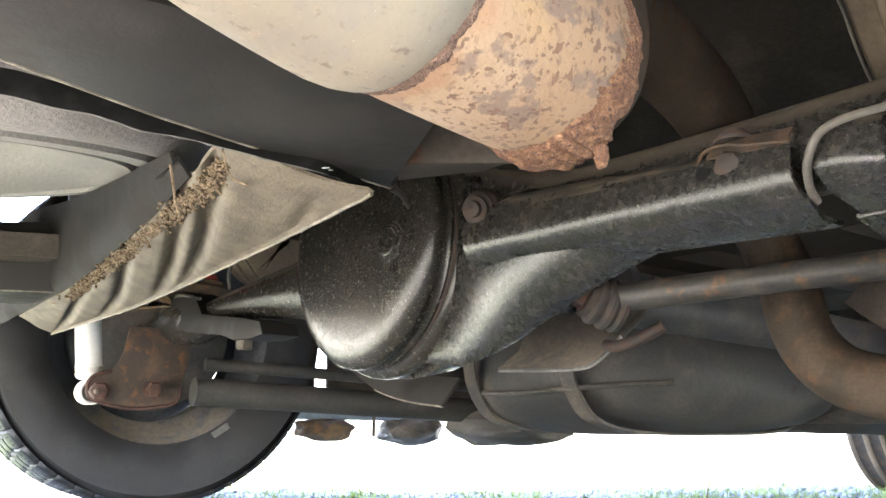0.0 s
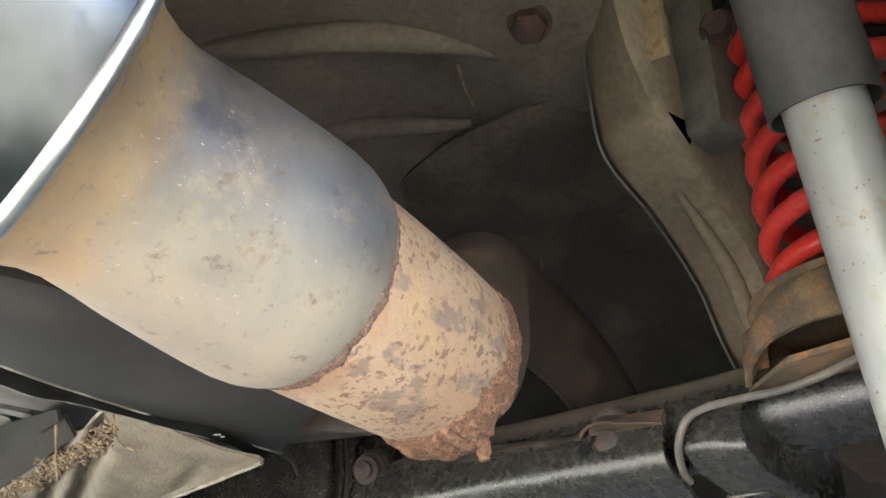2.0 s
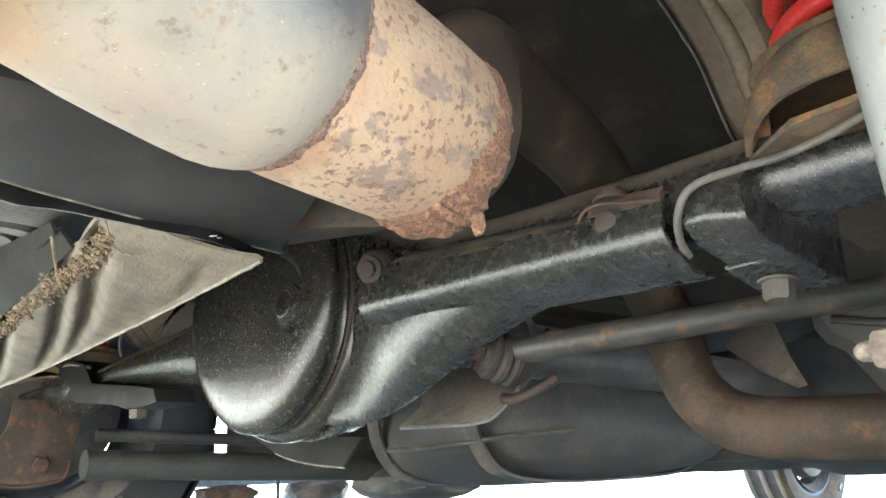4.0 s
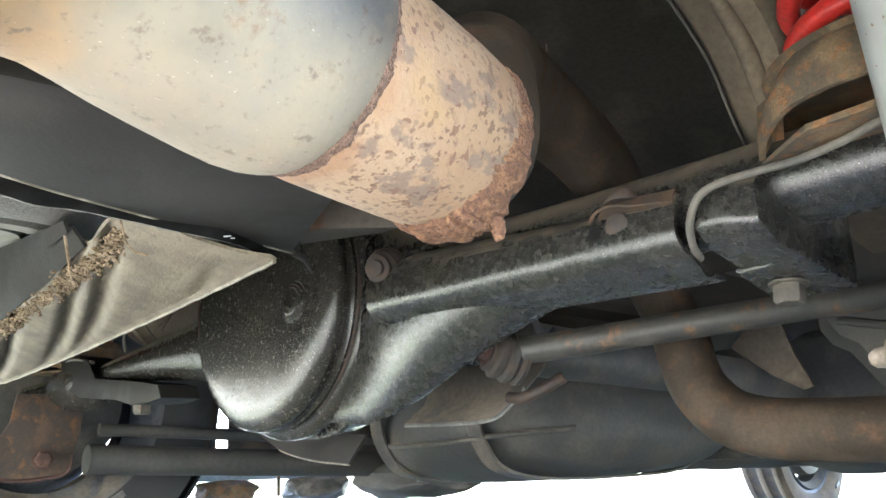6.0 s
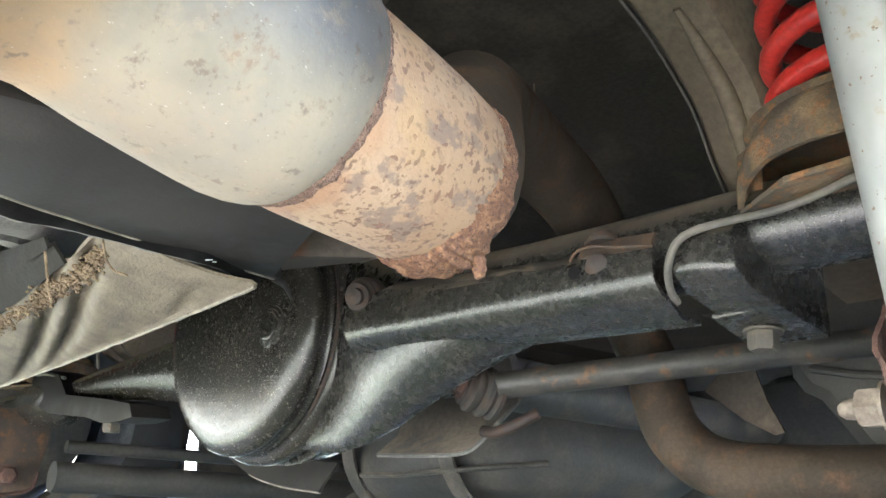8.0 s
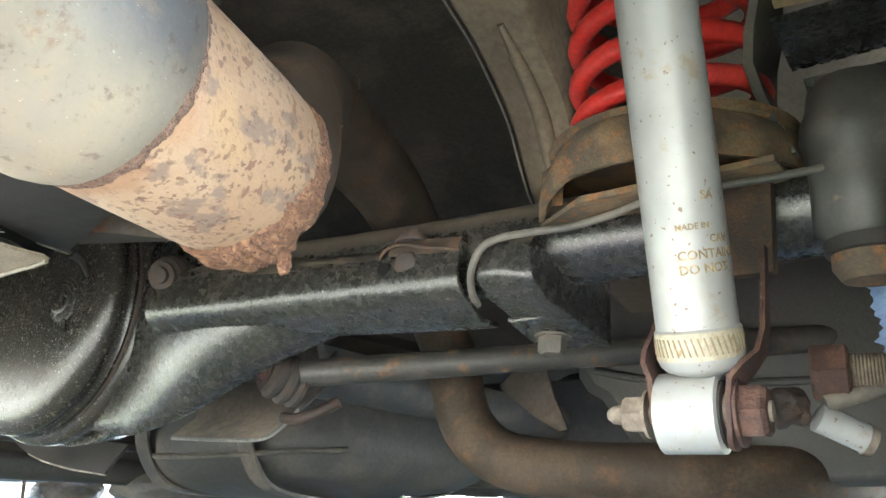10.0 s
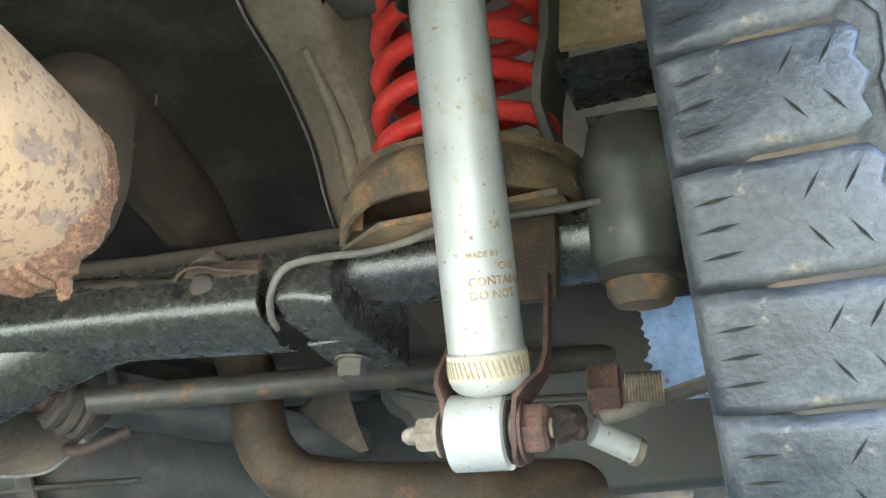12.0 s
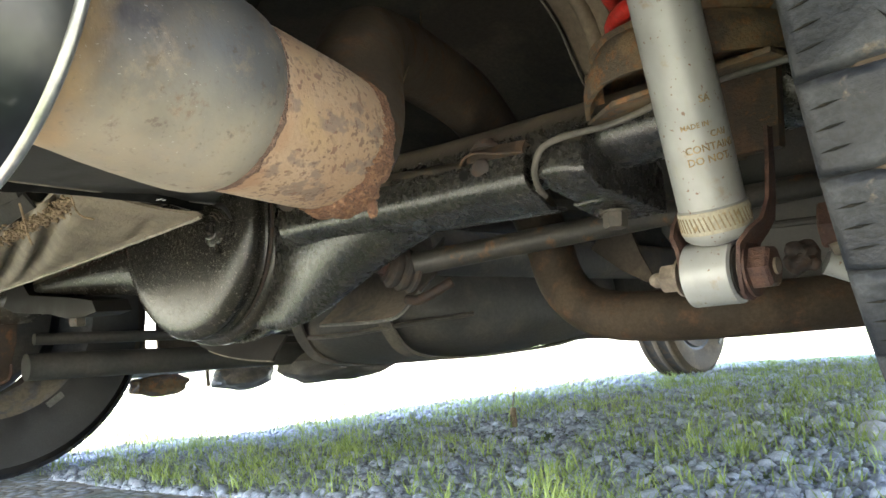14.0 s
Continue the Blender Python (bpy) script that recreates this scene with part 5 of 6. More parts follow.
part("dry_stem", sweep(spline([(0.402, -0.138, 0.632), (0.390, -0.118, 0.628), (0.378, -0.097, 0.63)], 5), 0.0012, 6), mud, body_car, "dry grass stem")
# sides, sills, roof
for s in (1, -1):
    side_grid = []
    prof = [(0.80, 0.28), (0.90, 0.30), (0.925, 0.55), (0.92, 0.95), (0.86, 1.05), (0.74, 1.62), (0.60, 1.72)]
    for i in range(27):
        y = -0.66 + 3.8 * i / 26
        row = []
        for x, z in prof:
            zz = z
            # unseen rear corners hang low to keep sky light off cover and tyre
            if y < 0.62 and z < 0.63:
                zz = (0.63 if y > -0.33 else (0.36 if s < 0 else 0.44)) + 0.02 * z
            for wy in (2.67,):
                if abs(y - wy) < 0.52 and z < 0.62:
                    zz = max(zz, 0.34 + math.sqrt(max(0.0, 0.52 ** 2 - (y - wy) ** 2)) * 0.65)
            if y > 2.0 and z > 0.95:
                zz = min(zz, 1.02 + max(0.0, 2.3 - y) * 1.2)
            row.append((s * x, y, zz))
        side_grid.append(row)
    part("body_side", sheet(side_grid, 0.012), body_paint, body_car, "dark painted body side, its unseen rear corner lowered against sky light")
    if s > 0:
        part("side_step", box((s * 0.80, 1.34, 0.235), (0.13, 1.66, 0.06), 0.012), dusty_black, body_car, "dusty black side step")
part("roof", box((0, 0.72, 1.70), (1.3, 2.7, 0.06), 0.02), body_paint, body_car)
part("bonnet", box((0, 2.65, 1.03), (1.75, 1.0, 0.06), 0.02), body_paint, body_car)
part("front_panel", box((0, 3.17, 0.68), (1.8, 0.06, 0.7), 0.02), body_paint, body_car)
part("front_bumper", box((0, 3.22, 0.46), (1.8, 0.16, 0.24), 0.03), grey_plastic, body_car, "grey front bumper")
part("tailgate", box((0, -0.66, 1.08), (1.78, 0.06, 1.2), 0.02), body_paint, body_car)
# out of view; hangs low to hold back light on cover and exhaust
part("rear_bumper", box((0, -0.64, 0.485), (1.8, 0.12, 0.29), 0.03), grey_plastic, body_car, "unseen grey rear bumper, deepened to block light from behind")

# crossmember sheet under the tail
def cross_panel():
    grid = []
    for i in range(121):
        u_ = -0.032 + 1.032 * i / 120
        x = 0.304 - 0.839 * u_
        row = []
        for j in range(31):
            v_ = j / 30
            y = -0.228 + 0.05 * min(1, u_ * 1.6) * (1 - 0.5 * u_) - (0.079 - 0.035 * u_) * v_
            z = 0.338 - 0.012 * u_ + 0.020 * v_ ** 1.4
            z += 0.0022 * v_ * noise.noise(Vector((x * 14 + v_ * 3.0, v_ * 2.0, 3)))
            for u0 in (-0.28, 0.03, 0.14, 0.37, 0.60):
                z += 0.0110 * math.exp(-((v_ - 0.95 + 2.6 * (u_ - u0)) / 0.075) ** 2) * min(1, v_ * 4) * min(1, max(0.0, u_ * 14))
            if j == 0:
                z -= 0.002 + 0.0012 * noise.noise(Vector((x * 60, 0, 0)))
            row.append((x + (-0.045 * v_ * (1 - v_) - 0.004 * v_ * v_) * (1 - u_) ** 3 * max(0.0, 1 - 2 * u_), y, z))
        grid.append(row)
    return sheet(grid, 0.002)


CM_SHIFT = Vector((0.004, 0.005, 0.003))
panel = thing("rear_crossmember", (0, -0.28, 0.34), "dusty tan pressed-steel crossmember with dents and a bright lower lip", "crossmember")
part("panel", cross_panel(), tan_panel, panel)
lip = []
for i in range(60):
    u_ = -0.032 + 1.032 * i / 59
    lip.append((0.304 - 0.839 * u_, -0.228 + 0.05 * min(1, u_ * 1.6) * (1 - 0.5 * u_) - 0.0005, 0.3355 - 0.012 * u_ + 0.0008 * noise.noise(Vector((u_ * 50, 0, 0)))))
part("lip", sweep(lip, lambda t: 0.0012 + 0.0005 * noise.noise(Vector((t * 60, 2, 0))), 8), bare_lip, panel, "bright scuffed lower lip")
web = []
for i in range(61):
    u_ = 0.09 + 1.16 * i / 60
    x = 0.300 - 0.839 * u_
    y = -0.228 + 0.05 * min(1, u_ * 1.6) * (1 - 0.5 * min(1, u_)) - (0.079 - 0.035 * min(1, u_))
    z = 0.359 - 0.012 * u_
    top = min(0.470, 0.377 - 0.139 * (x + 0.039) + 0.139 * (y + 0.524))
    wob = 0.002 * noise.noise(Vector((x * 12, 0, 4)))
    web.append([(x, y + wob, z), (x, y - 0.008 + wob, z + 0.010), (x, y - 0.011, z + 0.5 * (top - z)), (x, y - 0.014, max(z + 0.012, top))])
part("upper_web", sheet(web, 0.002), rough_dark, panel, "rough dark web above the mud ledge")
mud_rows = []
for k in range(4600):
    u_ = random.uniform(0.03, 0.97)
    spread = random.gauss(0, 0.0034)
    mud_rows.append((0.300 - 0.839 * u_, -0.295 + 0.100 * u_ - 0.03 * u_ * u_ + spread, random.uniform(0.0006, 0.0024), 0.3555 - 0.012 * u_ - 0.15 * spread + random.gauss(0, 0.0012)))
part("grass_stem", sweep(spline([(0.25, -0.318, 0.356), (0.252, -0.316, 0.343), (0.247, -0.312, 0.334), (0.238, -0.306, 0.330)], 5), 0.0009, 6), mud, panel, "dry brown stem")

# spare wheel under the tail
SP_AXIS = Vector((0.139, -0.139, 1.0)).normalized()
SP_C = Vector((-0.039, -0.540, 0.383)) + SP_AXIS * 0.09
spare = thing("spare_wheel", SP_C, "dusty grey spare tyre slung flat under the tail", "spare wheel")
sp = [(-0.045, 0.19), (-0.070, 0.21), (-0.082, 0.245), (-0.086, 0.270), (-0.089, 0.280), (-0.082, 0.2845), (-0.083, 0.289), (-0.091, 0.294), (-0.091, 0.309), (-0.082, 0.3135), (-0.083, 0.3175), (-0.090, 0.322), (-0.088, 0.336), (-0.078, 0.349), (-0.055, 0.357), (0.055, 0.357), (0.085, 0.338), (0.09, 0.29), (0.07, 0.21), (0.045, 0.19)]
part("tyre", lathe(sp, SP_C, SP_AXIS, 96, closed=True), spare_rubber, spare)
part("rim", lathe([(-0.055, 0.195), (-0.045, 0.18), (-0.02, 0.16), (0.0, 0.10), (0.01, 0.05), (0.02, 0.05), (0.01, 0.10), (-0.01, 0.165), (0.05, 0.195)], SP_C, SP_AXIS, 48), rim_paint, spare)

# ---- links and lines ----
link = thing("trailing_link", (0.24, 0.035, 0.31), "thin dusty suspension link with a rubber bush and rust marks", "link")
La, Lb = Vector((0.258, 0.046, 0.312)), Vector((0.74, 0.335, 0.357))
part("rod", sweep([La.lerp(Lb, k / 10) for k in range(11)], 0.0115, 20), link_steel, link)
ld = (Lb - La).normalized()
part("bush", lathe([(-0.022, 0.008), (-0.022, 0.0200), (-0.018, 0.0215), (-0.015, 0.0180), (-0.011, 0.0215), (-0.007, 0.0215), (-0.004, 0.0175), (0.0, 0.0205), (0.004, 0.0205), (0.006, 0.0160), (0.010, 0.0165), (0.011, 0.008)], La - ld * 0.006, (-0.35, -0.75, 0.25), 28), bush_rubber, link, "brown perished bush")
part("bolt", hexbolt(La - ld * 0.006 + Vector((-0.35, -0.75, 0.25)).normalized() * 0.011, (-0.35, -0.75, 0.25), 0.0175, 0.010), rusty, link, "rusty bolt")
line_ = thing("brake_line", (0.5, -0.03, 0.38), "thin steel brake line clipped along the axle", "brake line")
part("pipe", sweep(spline([(0.482, -0.022, 0.338), (0.486, -0.036, 0.343), (0.493, -0.049, 0.353), (0.502, -0.053, 0.365), (0.515, -0.053, 0.370), (0.538, -0.052, 0.371), (0.560, -0.051, 0.371), (0.585, -0.052, 0.374), (0.607, -0.054, 0.378), (0.64, -0.05, 0.381), (0.675, -0.045, 0.383), (0.73, -0.03, 0.39)], 6), 0.0024, 10), dusty_black, line_)

hose = thing("breather_wire", (-0.25, -0.06, 0.39), "thin black wire hanging beside the axle tube", "wire")
part("strand", sweep(spline([(-0.234, -0.06, 0.413), (-0.250, -0.061, 0.400), (-0.266, -0.058, 0.388), (-0.279, -0.05, 0.375)], 5), 0.0018, 8), dusty_black, hose)
left_line = thing("brake_line", (-0.6, -0.03, 0.39), "thin steel brake line bent along the far axle tube", "brake line")
part("pipe", sweep(spline([(-0.43, -0.030, 0.380), (-0.50, -0.034, 0.392), (-0.56, -0.028, 0.388), (-0.62, -0.034, 0.398), (-0.69, -0.028, 0.391), (-0.77, -0.03, 0.395)], 6), 0.0024, 8), dusty_black, left_line)

shaft = thing("propeller_shaft", (0.09, 0.25, 0.35), "dark dusty propeller shaft", "shaft")
part("tube", sweep([(0.09, 0.24, 0.352), (0.06, 0.8, 0.34), (0.03, 1.25, 0.335)], 0.032, 24), dusty_black, shaft)
part("flange", lathe([(0, 0.045), (0.014, 0.045), (0.02, 0.033), (0.05, 0.03)], (0.09, 0.232, 0.352), (0, 1, 0), 30), dusty_black, shaft)

gear = thing("transfer_case", (0.03, 1.45, 0.30), "dirty cast gearbox and transfer case", "gearbox")
part("case", lathe([(0, 0.05), (0.02, 0.10), (0.15, 0.12), (0.3, 0.13), (0.5, 0.11), (0.85, 0.16), (0.9, 0.17), (1.0, 0.17)], (0.0, 1.25, 0.36), (0, 1, 0), 28), alloy, gear)
part("crossmember", box((0, 1.42, 0.215), (0.96, 0.12, 0.05), 0.01), under_dark, gear, "dark steel crossmember")

def belly(c, s, power=3.2, seed=0.0, rough=0.012, n=28):
    """A rounded, dented tank shape."""
    bm = bmesh.new()
    bmesh.ops.create_icosphere(bm, subdivisions=4, radius=1)
    for v in bm.verts:
        k = (abs(v.co.x) ** power + abs(v.co.y) ** power + abs(v.co.z) ** power) ** (-1 / power)
        d = v.co * k
        w = 1 + rough * 4 * noise.noise(d * 1.7 + Vector((seed, 0, 0))) + rough * noise.noise(d * 6 + Vector((seed, 3, 0)))
        v.co = Vector((c[0] + d.x * s[0] * w, c[1] + d.y * s[1] * w, c[2] + d.z * s[2] * w))
    return bm


tank = thing("fuel_tank", (-0.25, 0.7, 0.3), "grey-black dented fuel tank hanging under the floor", "fuel tank")
shell = part("shell", belly((-0.26, 0.74, 0.292), (0.25, 0.32, 0.100), 3.0, 1.0), under_dark, tank)
part("seam", sweep(spline([(-0.47, 0.50, 0.262), (-0.36, 0.428, 0.258), (-0.24, 0.415, 0.256), (-0.12, 0.43, 0.262), (-0.03, 0.50, 0.268)], 6), 0.004, 8), dusty_black, tank, "rolled tank seam")
for x_ in (-0.37, -0.15):
    strap_ = spline([(x_, 0.46, 0.40), (x_, 0.41, 0.33), (x_, 0.425, 0.25), (x_, 0.50, 0.203), (x_, 0.74, 0.192), (x_, 0.98, 0.207), (x_, 1.07, 0.30)], 5)
    part("strap", beam([[q + Vector((-0.014, 0, 0)), q + Vector((0.014, 0, 0)), q + Vector((0.014, 0.003, 0.004)), q + Vector((-0.014, 0.003, 0.004))] for q in strap_]), dusty_black, tank, "dark steel strap")
lumps = thing("body_mount", (-0.70, 0.55, 0.22), "rust-brown lumpy body mountings under the sill", "mounting")
part("casting", belly((-0.84, 0.62, 0.190), (0.05, 0.075, 0.030), 2.4, 4.0, 0.06), dusty_black, lumps)
part("casting", belly((-0.84, 0.405, 0.193), (0.045, 0.058, 0.022), 2.6, 7.0, 0.05), seat_rust, lumps)
part("casting", belly((-0.51, 0.62, 0.205), (0.11, 0.10, 0.038), 2.6, 9.0, 0.05), under_dark, lumps)
part("stud", sweep([(-0.80, 0.50, 0.24), (-0.80, 0.50, 0.178)], 0.004, 8), bolt_metal, lumps)
front = thing("front_axle", (0, 2.67, 0.32), "dark front axle with a hanging differential", "axle")
part("beam", sweep([(-0.72, 2.67, 0.285), (0.72, 2.67, 0.285)], 0.04, 24), dusty_black, front)
part("differential", lathe([(-0.14, 0.04), (-0.08, 0.10), (0, 0.125), (0.08, 0.11), (0.12, 0.05)], (0.2, 2.67, 0.285), (0, 1, 0), 30), dusty_black, front)
part("steering_rod", sweep([(-0.68, 2.50, 0.225), (0.68, 2.50, 0.225)], 0.014, 12), dusty_black, front)

# ---- far side and small hardware ----
arm = thing("lower_trailing_arm", (-0.55, 0.0, 0.25), "long black lower trailing arm on the far side", "link", "trailing arms")
part("tube", sweep([(-0.565, 0.02, 0.255), (-0.50, 0.9, 0.215)], 0.022, 20), dust_tube, arm)
part("upper_bar", sweep([(-0.60, 0.05, 0.300), (-0.53, 0.9, 0.262)], 0.010, 14), dust_tube, arm)
left_hub = thing("axle_bracket", (-0.42, -0.02, 0.33), "oily black bracket with a bolt under the axle", "bracket")
part("saddle", neck([(-0.61, 0.335, 0.392, 0.030), (-0.57, 0.324, 0.398, 0.037), (-0.51, 0.322, 0.398, 0.038), (-0.465, 0.336, 0.390, 0.030), (-0.45, 0.345, 0.382, 0.023)]), cover_paint, left_hub)
brk = [(-0.574, 0.396), (-0.500, 0.398), (-0.443, 0.386), (-0.410, 0.356), (-0.284, 0.340), (-0.222, 0.330), (-0.212, 0.314), (-0.247, 0.311), (-0.298, 0.313), (-0.341, 0.322), (-0.466, 0.336), (-0.539, 0.358)]
part("plate", beam([[(x_, y_, z_) for x_, z_ in brk] for y_ in (-0.034, -0.030, 0.012, 0.016)], 0.001), satin_black, left_hub, "oily black bracket plate under the tube")
part("bolt", hexbolt((-0.315, -0.01, 0.3165), (0, 0, -1), 0.02, 0.014), dark_bolt, left_hub)
rust_plate = thing("mounting_plate", (-0.54, -0.06, 0.29), "rust-brown mounting plate beside the far shock", "bracket")
ear = [(-0.128, 0.262), (-0.118, 0.276), (-0.094, 0.284), (-0.078, 0.312), (-0.072, 0.352), (0.026, 0.352), (0.022, 0.296), (0.012, 0.262), (0.006, 0.238), (-0.020, 0.231), (-0.062, 0.228), (-0.098, 0.234), (-0.122, 0.244)]
part("plate", beam([[(x_, y_, z_) for y_, z_ in ear] for x_ in (-0.606, -0.6025, -0.599)], 0.0012), plate_rust, rust_plate, "broad rust-brown plate")
part("rim_fold", sweep(spline([(-0.599, y_, z_) for y_, z_ in ear[7:] + ear[:3]], 3), 0.003, 8), rusty, rust_plate)
part("bolt", hexbolt((-0.598, -0.031, 0.257), (1, -0.1, 0), 0.021, 0.013), rusty, rust_plate, "rusty hexagon bolt")
part("bolt", hexbolt((-0.598, -0.112, 0.253), (1, -0.1, 0), 0.024, 0.014), rusty, rust_plate, "rusty hexagon bolt")
part("arm_tube", sweep([(-0.60, -0.031, 0.257), (-0.64, -0.031, 0.257)], 0.012, 14), dusty_black, rust_plate)

sill = thing("side_sill", (-0.83, 1.1, 0.27), "pale blue painted sill along the far side", "sill")
part("panel", beam([[(-0.82, 0.30, 0.213), (-0.86, 0.30, 0.215), (-0.88, 0.30, 0.262), (-0.82, 0.30, 0.254)], [(-0.82, 0.80, 0.208), (-0.86, 0.80, 0.210), (-0.88, 0.80, 0.256), (-0.82, 0.80, 0.246)], [(-0.80, 2.10, 0.19), (-0.86, 2.10, 0.195), (-0.88, 2.10, 0.28), (-0.80, 2.10, 0.27)]], 0.008), pale_blue, sill)
inner = thing("inner_wheel_arch", (-0.74, 0.6, 0.4), "dark inner wheel arch panel on the far side", "wheel arch")
part("panel", box((-0.745, 0.288, 0.45), (0.012, 0.076, 0.40), 0.003), deep_black, inner)
part("panel", box((-0.745, 0.754, 0.42), (0.012, 0.80, 0.36), 0.003), deep_black, inner)
part("tie", box((-0.745, 0.340, 0.48), (0.012, 0.05, 0.262), 0.003), deep_black, inner)

guard = thing("underbody_guard", (-0.25, 1.1, 0.2), "dark stone guard with rolled edges", "guard")


def pan(x0, x1, y0, y1, z, depth, crown):
    grid = []
    for i in range(13):
        y = y0 + (y1 - y0) * i / 12
        row = []
        for j in range(15):
            x = x0 + (x1 - x0) * j / 14
            e = min(1.0, 4 * min(i / 12, 1 - i / 12)) * min(1.0, 4 * min(j / 14, 1 - j / 14))
            row.append((x, y, z + depth * (1 - e) ** 2 + crown * noise.noise(Vector((x * 9, y * 5, 1)))))
        grid.append(row)
    return sheet(grid, 0.004)


part("guard_plate", pan(-0.56, -0.02, 1.00, 1.50, 0.200, 0.06, 0.012), under_dark, guard)
part("guard_plate", pan(-0.15, 0.42, 1.15, 2.1, 0.175, 0.05, 0.012), under_dark, guard)
part("crossbar", beam([[(-0.78, y_, 0.212), (0.78, y_, 0.212), (0.78, y_ + 0.01, 0.42), (-0.78, y_ + 0.01, 0.42)] for y_ in (1.04, 1.06, 1.12)], 0.008), under_dark, guard, "dark pressed crossbar")
bracket_f = thing("link_bracket", (0.20, 0.12, 0.27), "dark bracket with a thin bright edge and rusty lip", "bracket")
edge = spline([(0.041, 0.12, 0.266), (0.119, 0.12, 0.263), (0.158, 0.12, 0.263), (0.178, 0.12, 0.267), (0.199, 0.12, 0.280), (0.212, 0.12, 0.290)], 5)
part("plate", sheet([[q, q + Vector((0.0, 0.03, 0.02)), q + Vector((0.0, 0.05, 0.06))] for q in edge], 0.003), dusty_black, bracket_f)
part("edge_strip", sweep(edge, 0.0014, 8), alloy, bracket_f, "thin bright lower edge")
part("lip", sweep(spline([(0.196, 0.115, 0.283), (0.212, 0.115, 0.281), (0.232, 0.12, 0.287), (0.25, 0.13, 0.297)], 5), 0.0055, 10), dark_rust, bracket_f, "rounded rusty lip")

cable = thing("hanging_cable", (-0.2, 1.4, 0.19), "thin black cable sagging under the car", "cable")
part("strand", sweep(spline([(-0.15, 1.45, 0.205), (-0.02, 1.58, 0.184), (0.12, 1.72, 0.178), (0.30, 1.9, 0.192)], 6), 0.0017, 6), dusty_black, cable)

# between the spring and the wheel
stop = thing("bump_stop", (0.722, -0.02, 0.39), "grey dusty rubber bump stop on a rusty cap", "bump stop")
part("rubber_block", lathe([(-0.045, 0.019), (-0.036, 0.0255), (-0.012, 0.0272), (0.004, 0.0285), (0.012, 0.0305), (0.020, 0.0300), (0.027, 0.0275), (0.038, 0.0265), (0.044, 0.022), (0.046, 0.0)], (0.711, -0.02, 0.392), (0.06, -0.03, 1), 40, wobble=0.05), bump_rubber, stop)
part("ridge", lathe([(-0.004, 0.018), (-0.003, 0.023), (0.004, 0.023), (0.005, 0.018)], (0.711, -0.02, 0.346), (0, 0, 1), 28), bush_rubber, stop)
part("cap", lathe([(-0.012, 0.006), (-0.010, 0.015), (-0.003, 0.0195), (0.004, 0.0195), (0.007, 0.012)], (0.710, -0.02, 0.339), (0, 0, 1), 28), seat_rust, stop, "rusty round cap")
plate_b = thing("brake_backplate", (0.73, 0.05, 0.30), "blue flaking brake back plate with rust", "brake plate")
flaky = []
for k in range(26):
    z_ = 0.345 - 0.062 * k / 25
    x_ = 0.698 + 0.012 * abs(noise.noise(Vector((k * 0.45, 2, 0)))) + 0.006 * noise.noise(Vector((k * 1.7, 5, 0))) + 0.006 * k / 25
    flaky.append([(x_, 0.045, z_), (0.728, 0.046, z_), (0.748, 0.045, z_)])
part("plate", sheet(flaky, 0.003), blue_paint, plate_b)
sb = thing("stabiliser_bolt", (0.685, -0.02, 0.284), "rusty flanged nut on a threaded stud", "bolt")
part("nut", lathe([(0, 0.0135), (0.0015, 0.0155), (0.0165, 0.0155), (0.018, 0.0135)], (0.676, -0.022, 0.284), (1, 0.1, 0), 6), rusty, sb, "red-brown nut", 20)
thread = []
for k in range(14):
    thread += [(0.018 + k * 0.0016, 0.0085), (0.0188 + k * 0.0016, 0.0096)]
part("stud", lathe(thread, (0.676, -0.022, 0.284), (1, 0.1, 0), 18), bolt_metal, sb, "zinc threaded stud")
part("rod", sweep([(0.682, -0.03, 0.268), (0.75, 0.0, 0.29)], 0.0045, 10), dusty_black, sb)
part("bush", belly((0.664, -0.030, 0.267), (0.011, 0.010, 0.009), 2.4, 3.0, 0.09), dark_rust, sb, "dark rusted lump")
wt = thing("brake_hose_end", (0.69, -0.02, 0.25), "pale grey tube end below the axle", "tube")
part("tube", sweep([(0.678, -0.03, 0.262), (0.697, -0.019, 0.252)], 0.0072, 16), shock_paint, wt)
part("cap", lathe([(0, 0.0081), (0.004, 0.0074), (0.005, 0)], (0.697, -0.019, 0.252), (0.85, 0.45, -0.4), 14), bolt_metal, wt)
house = thing("wheel_housing", (0.74, 0.02, 0.55), "dark inner wheel housing with a rolled strap edge", "wheel housing")
part("strap", beam([[(x_ - 0.004, -0.035, z_), (x_ + 0.002, -0.035, z_), (x_ + 0.002, 0.03, z_), (x_ - 0.004, 0.03, z_)] for x_, z_ in ((0.682, 0.70), (0.674, 0.58), (0.670, 0.500), (0.664, 0.475), (0.662, 0.455), (0.666, 0.437), (0.672, 0.417), (0.680, 0.398))], 0.0015), dusty_black, house, "curved dark strap")
part("upper_panel", sheet([[(0.672, 0.03, 0.72), (0.80, 0.03, 0.72)], [(0.672, 0.02, 0.60), (0.80, 0.02, 0.60)], [(0.672, 0.0, 0.503), (0.80, 0.0, 0.497)]], 0.006), tan_rust, house, "rust-tan box panel")
part("ledge", sheet([[(0.671, -0.012, 0.491), (0.78, -0.012, 0.496)], [(0.671, 0.05, 0.488), (0.78, 0.05, 0.493)]], 0.004), black_paint, house)
part("lower_panel", sheet([[(0.678, 0.05, 0.475), (0.79, 0.05, 0.475)], [(0.69, 0.05, 0.40), (0.79, 0.05, 0.40)]], 0.006), black_paint, house, "glossy dark panel")
tub = thing("side_tank", (0.55, 0.35, 0.33), "grey plastic tank ahead of the axle", "tank")
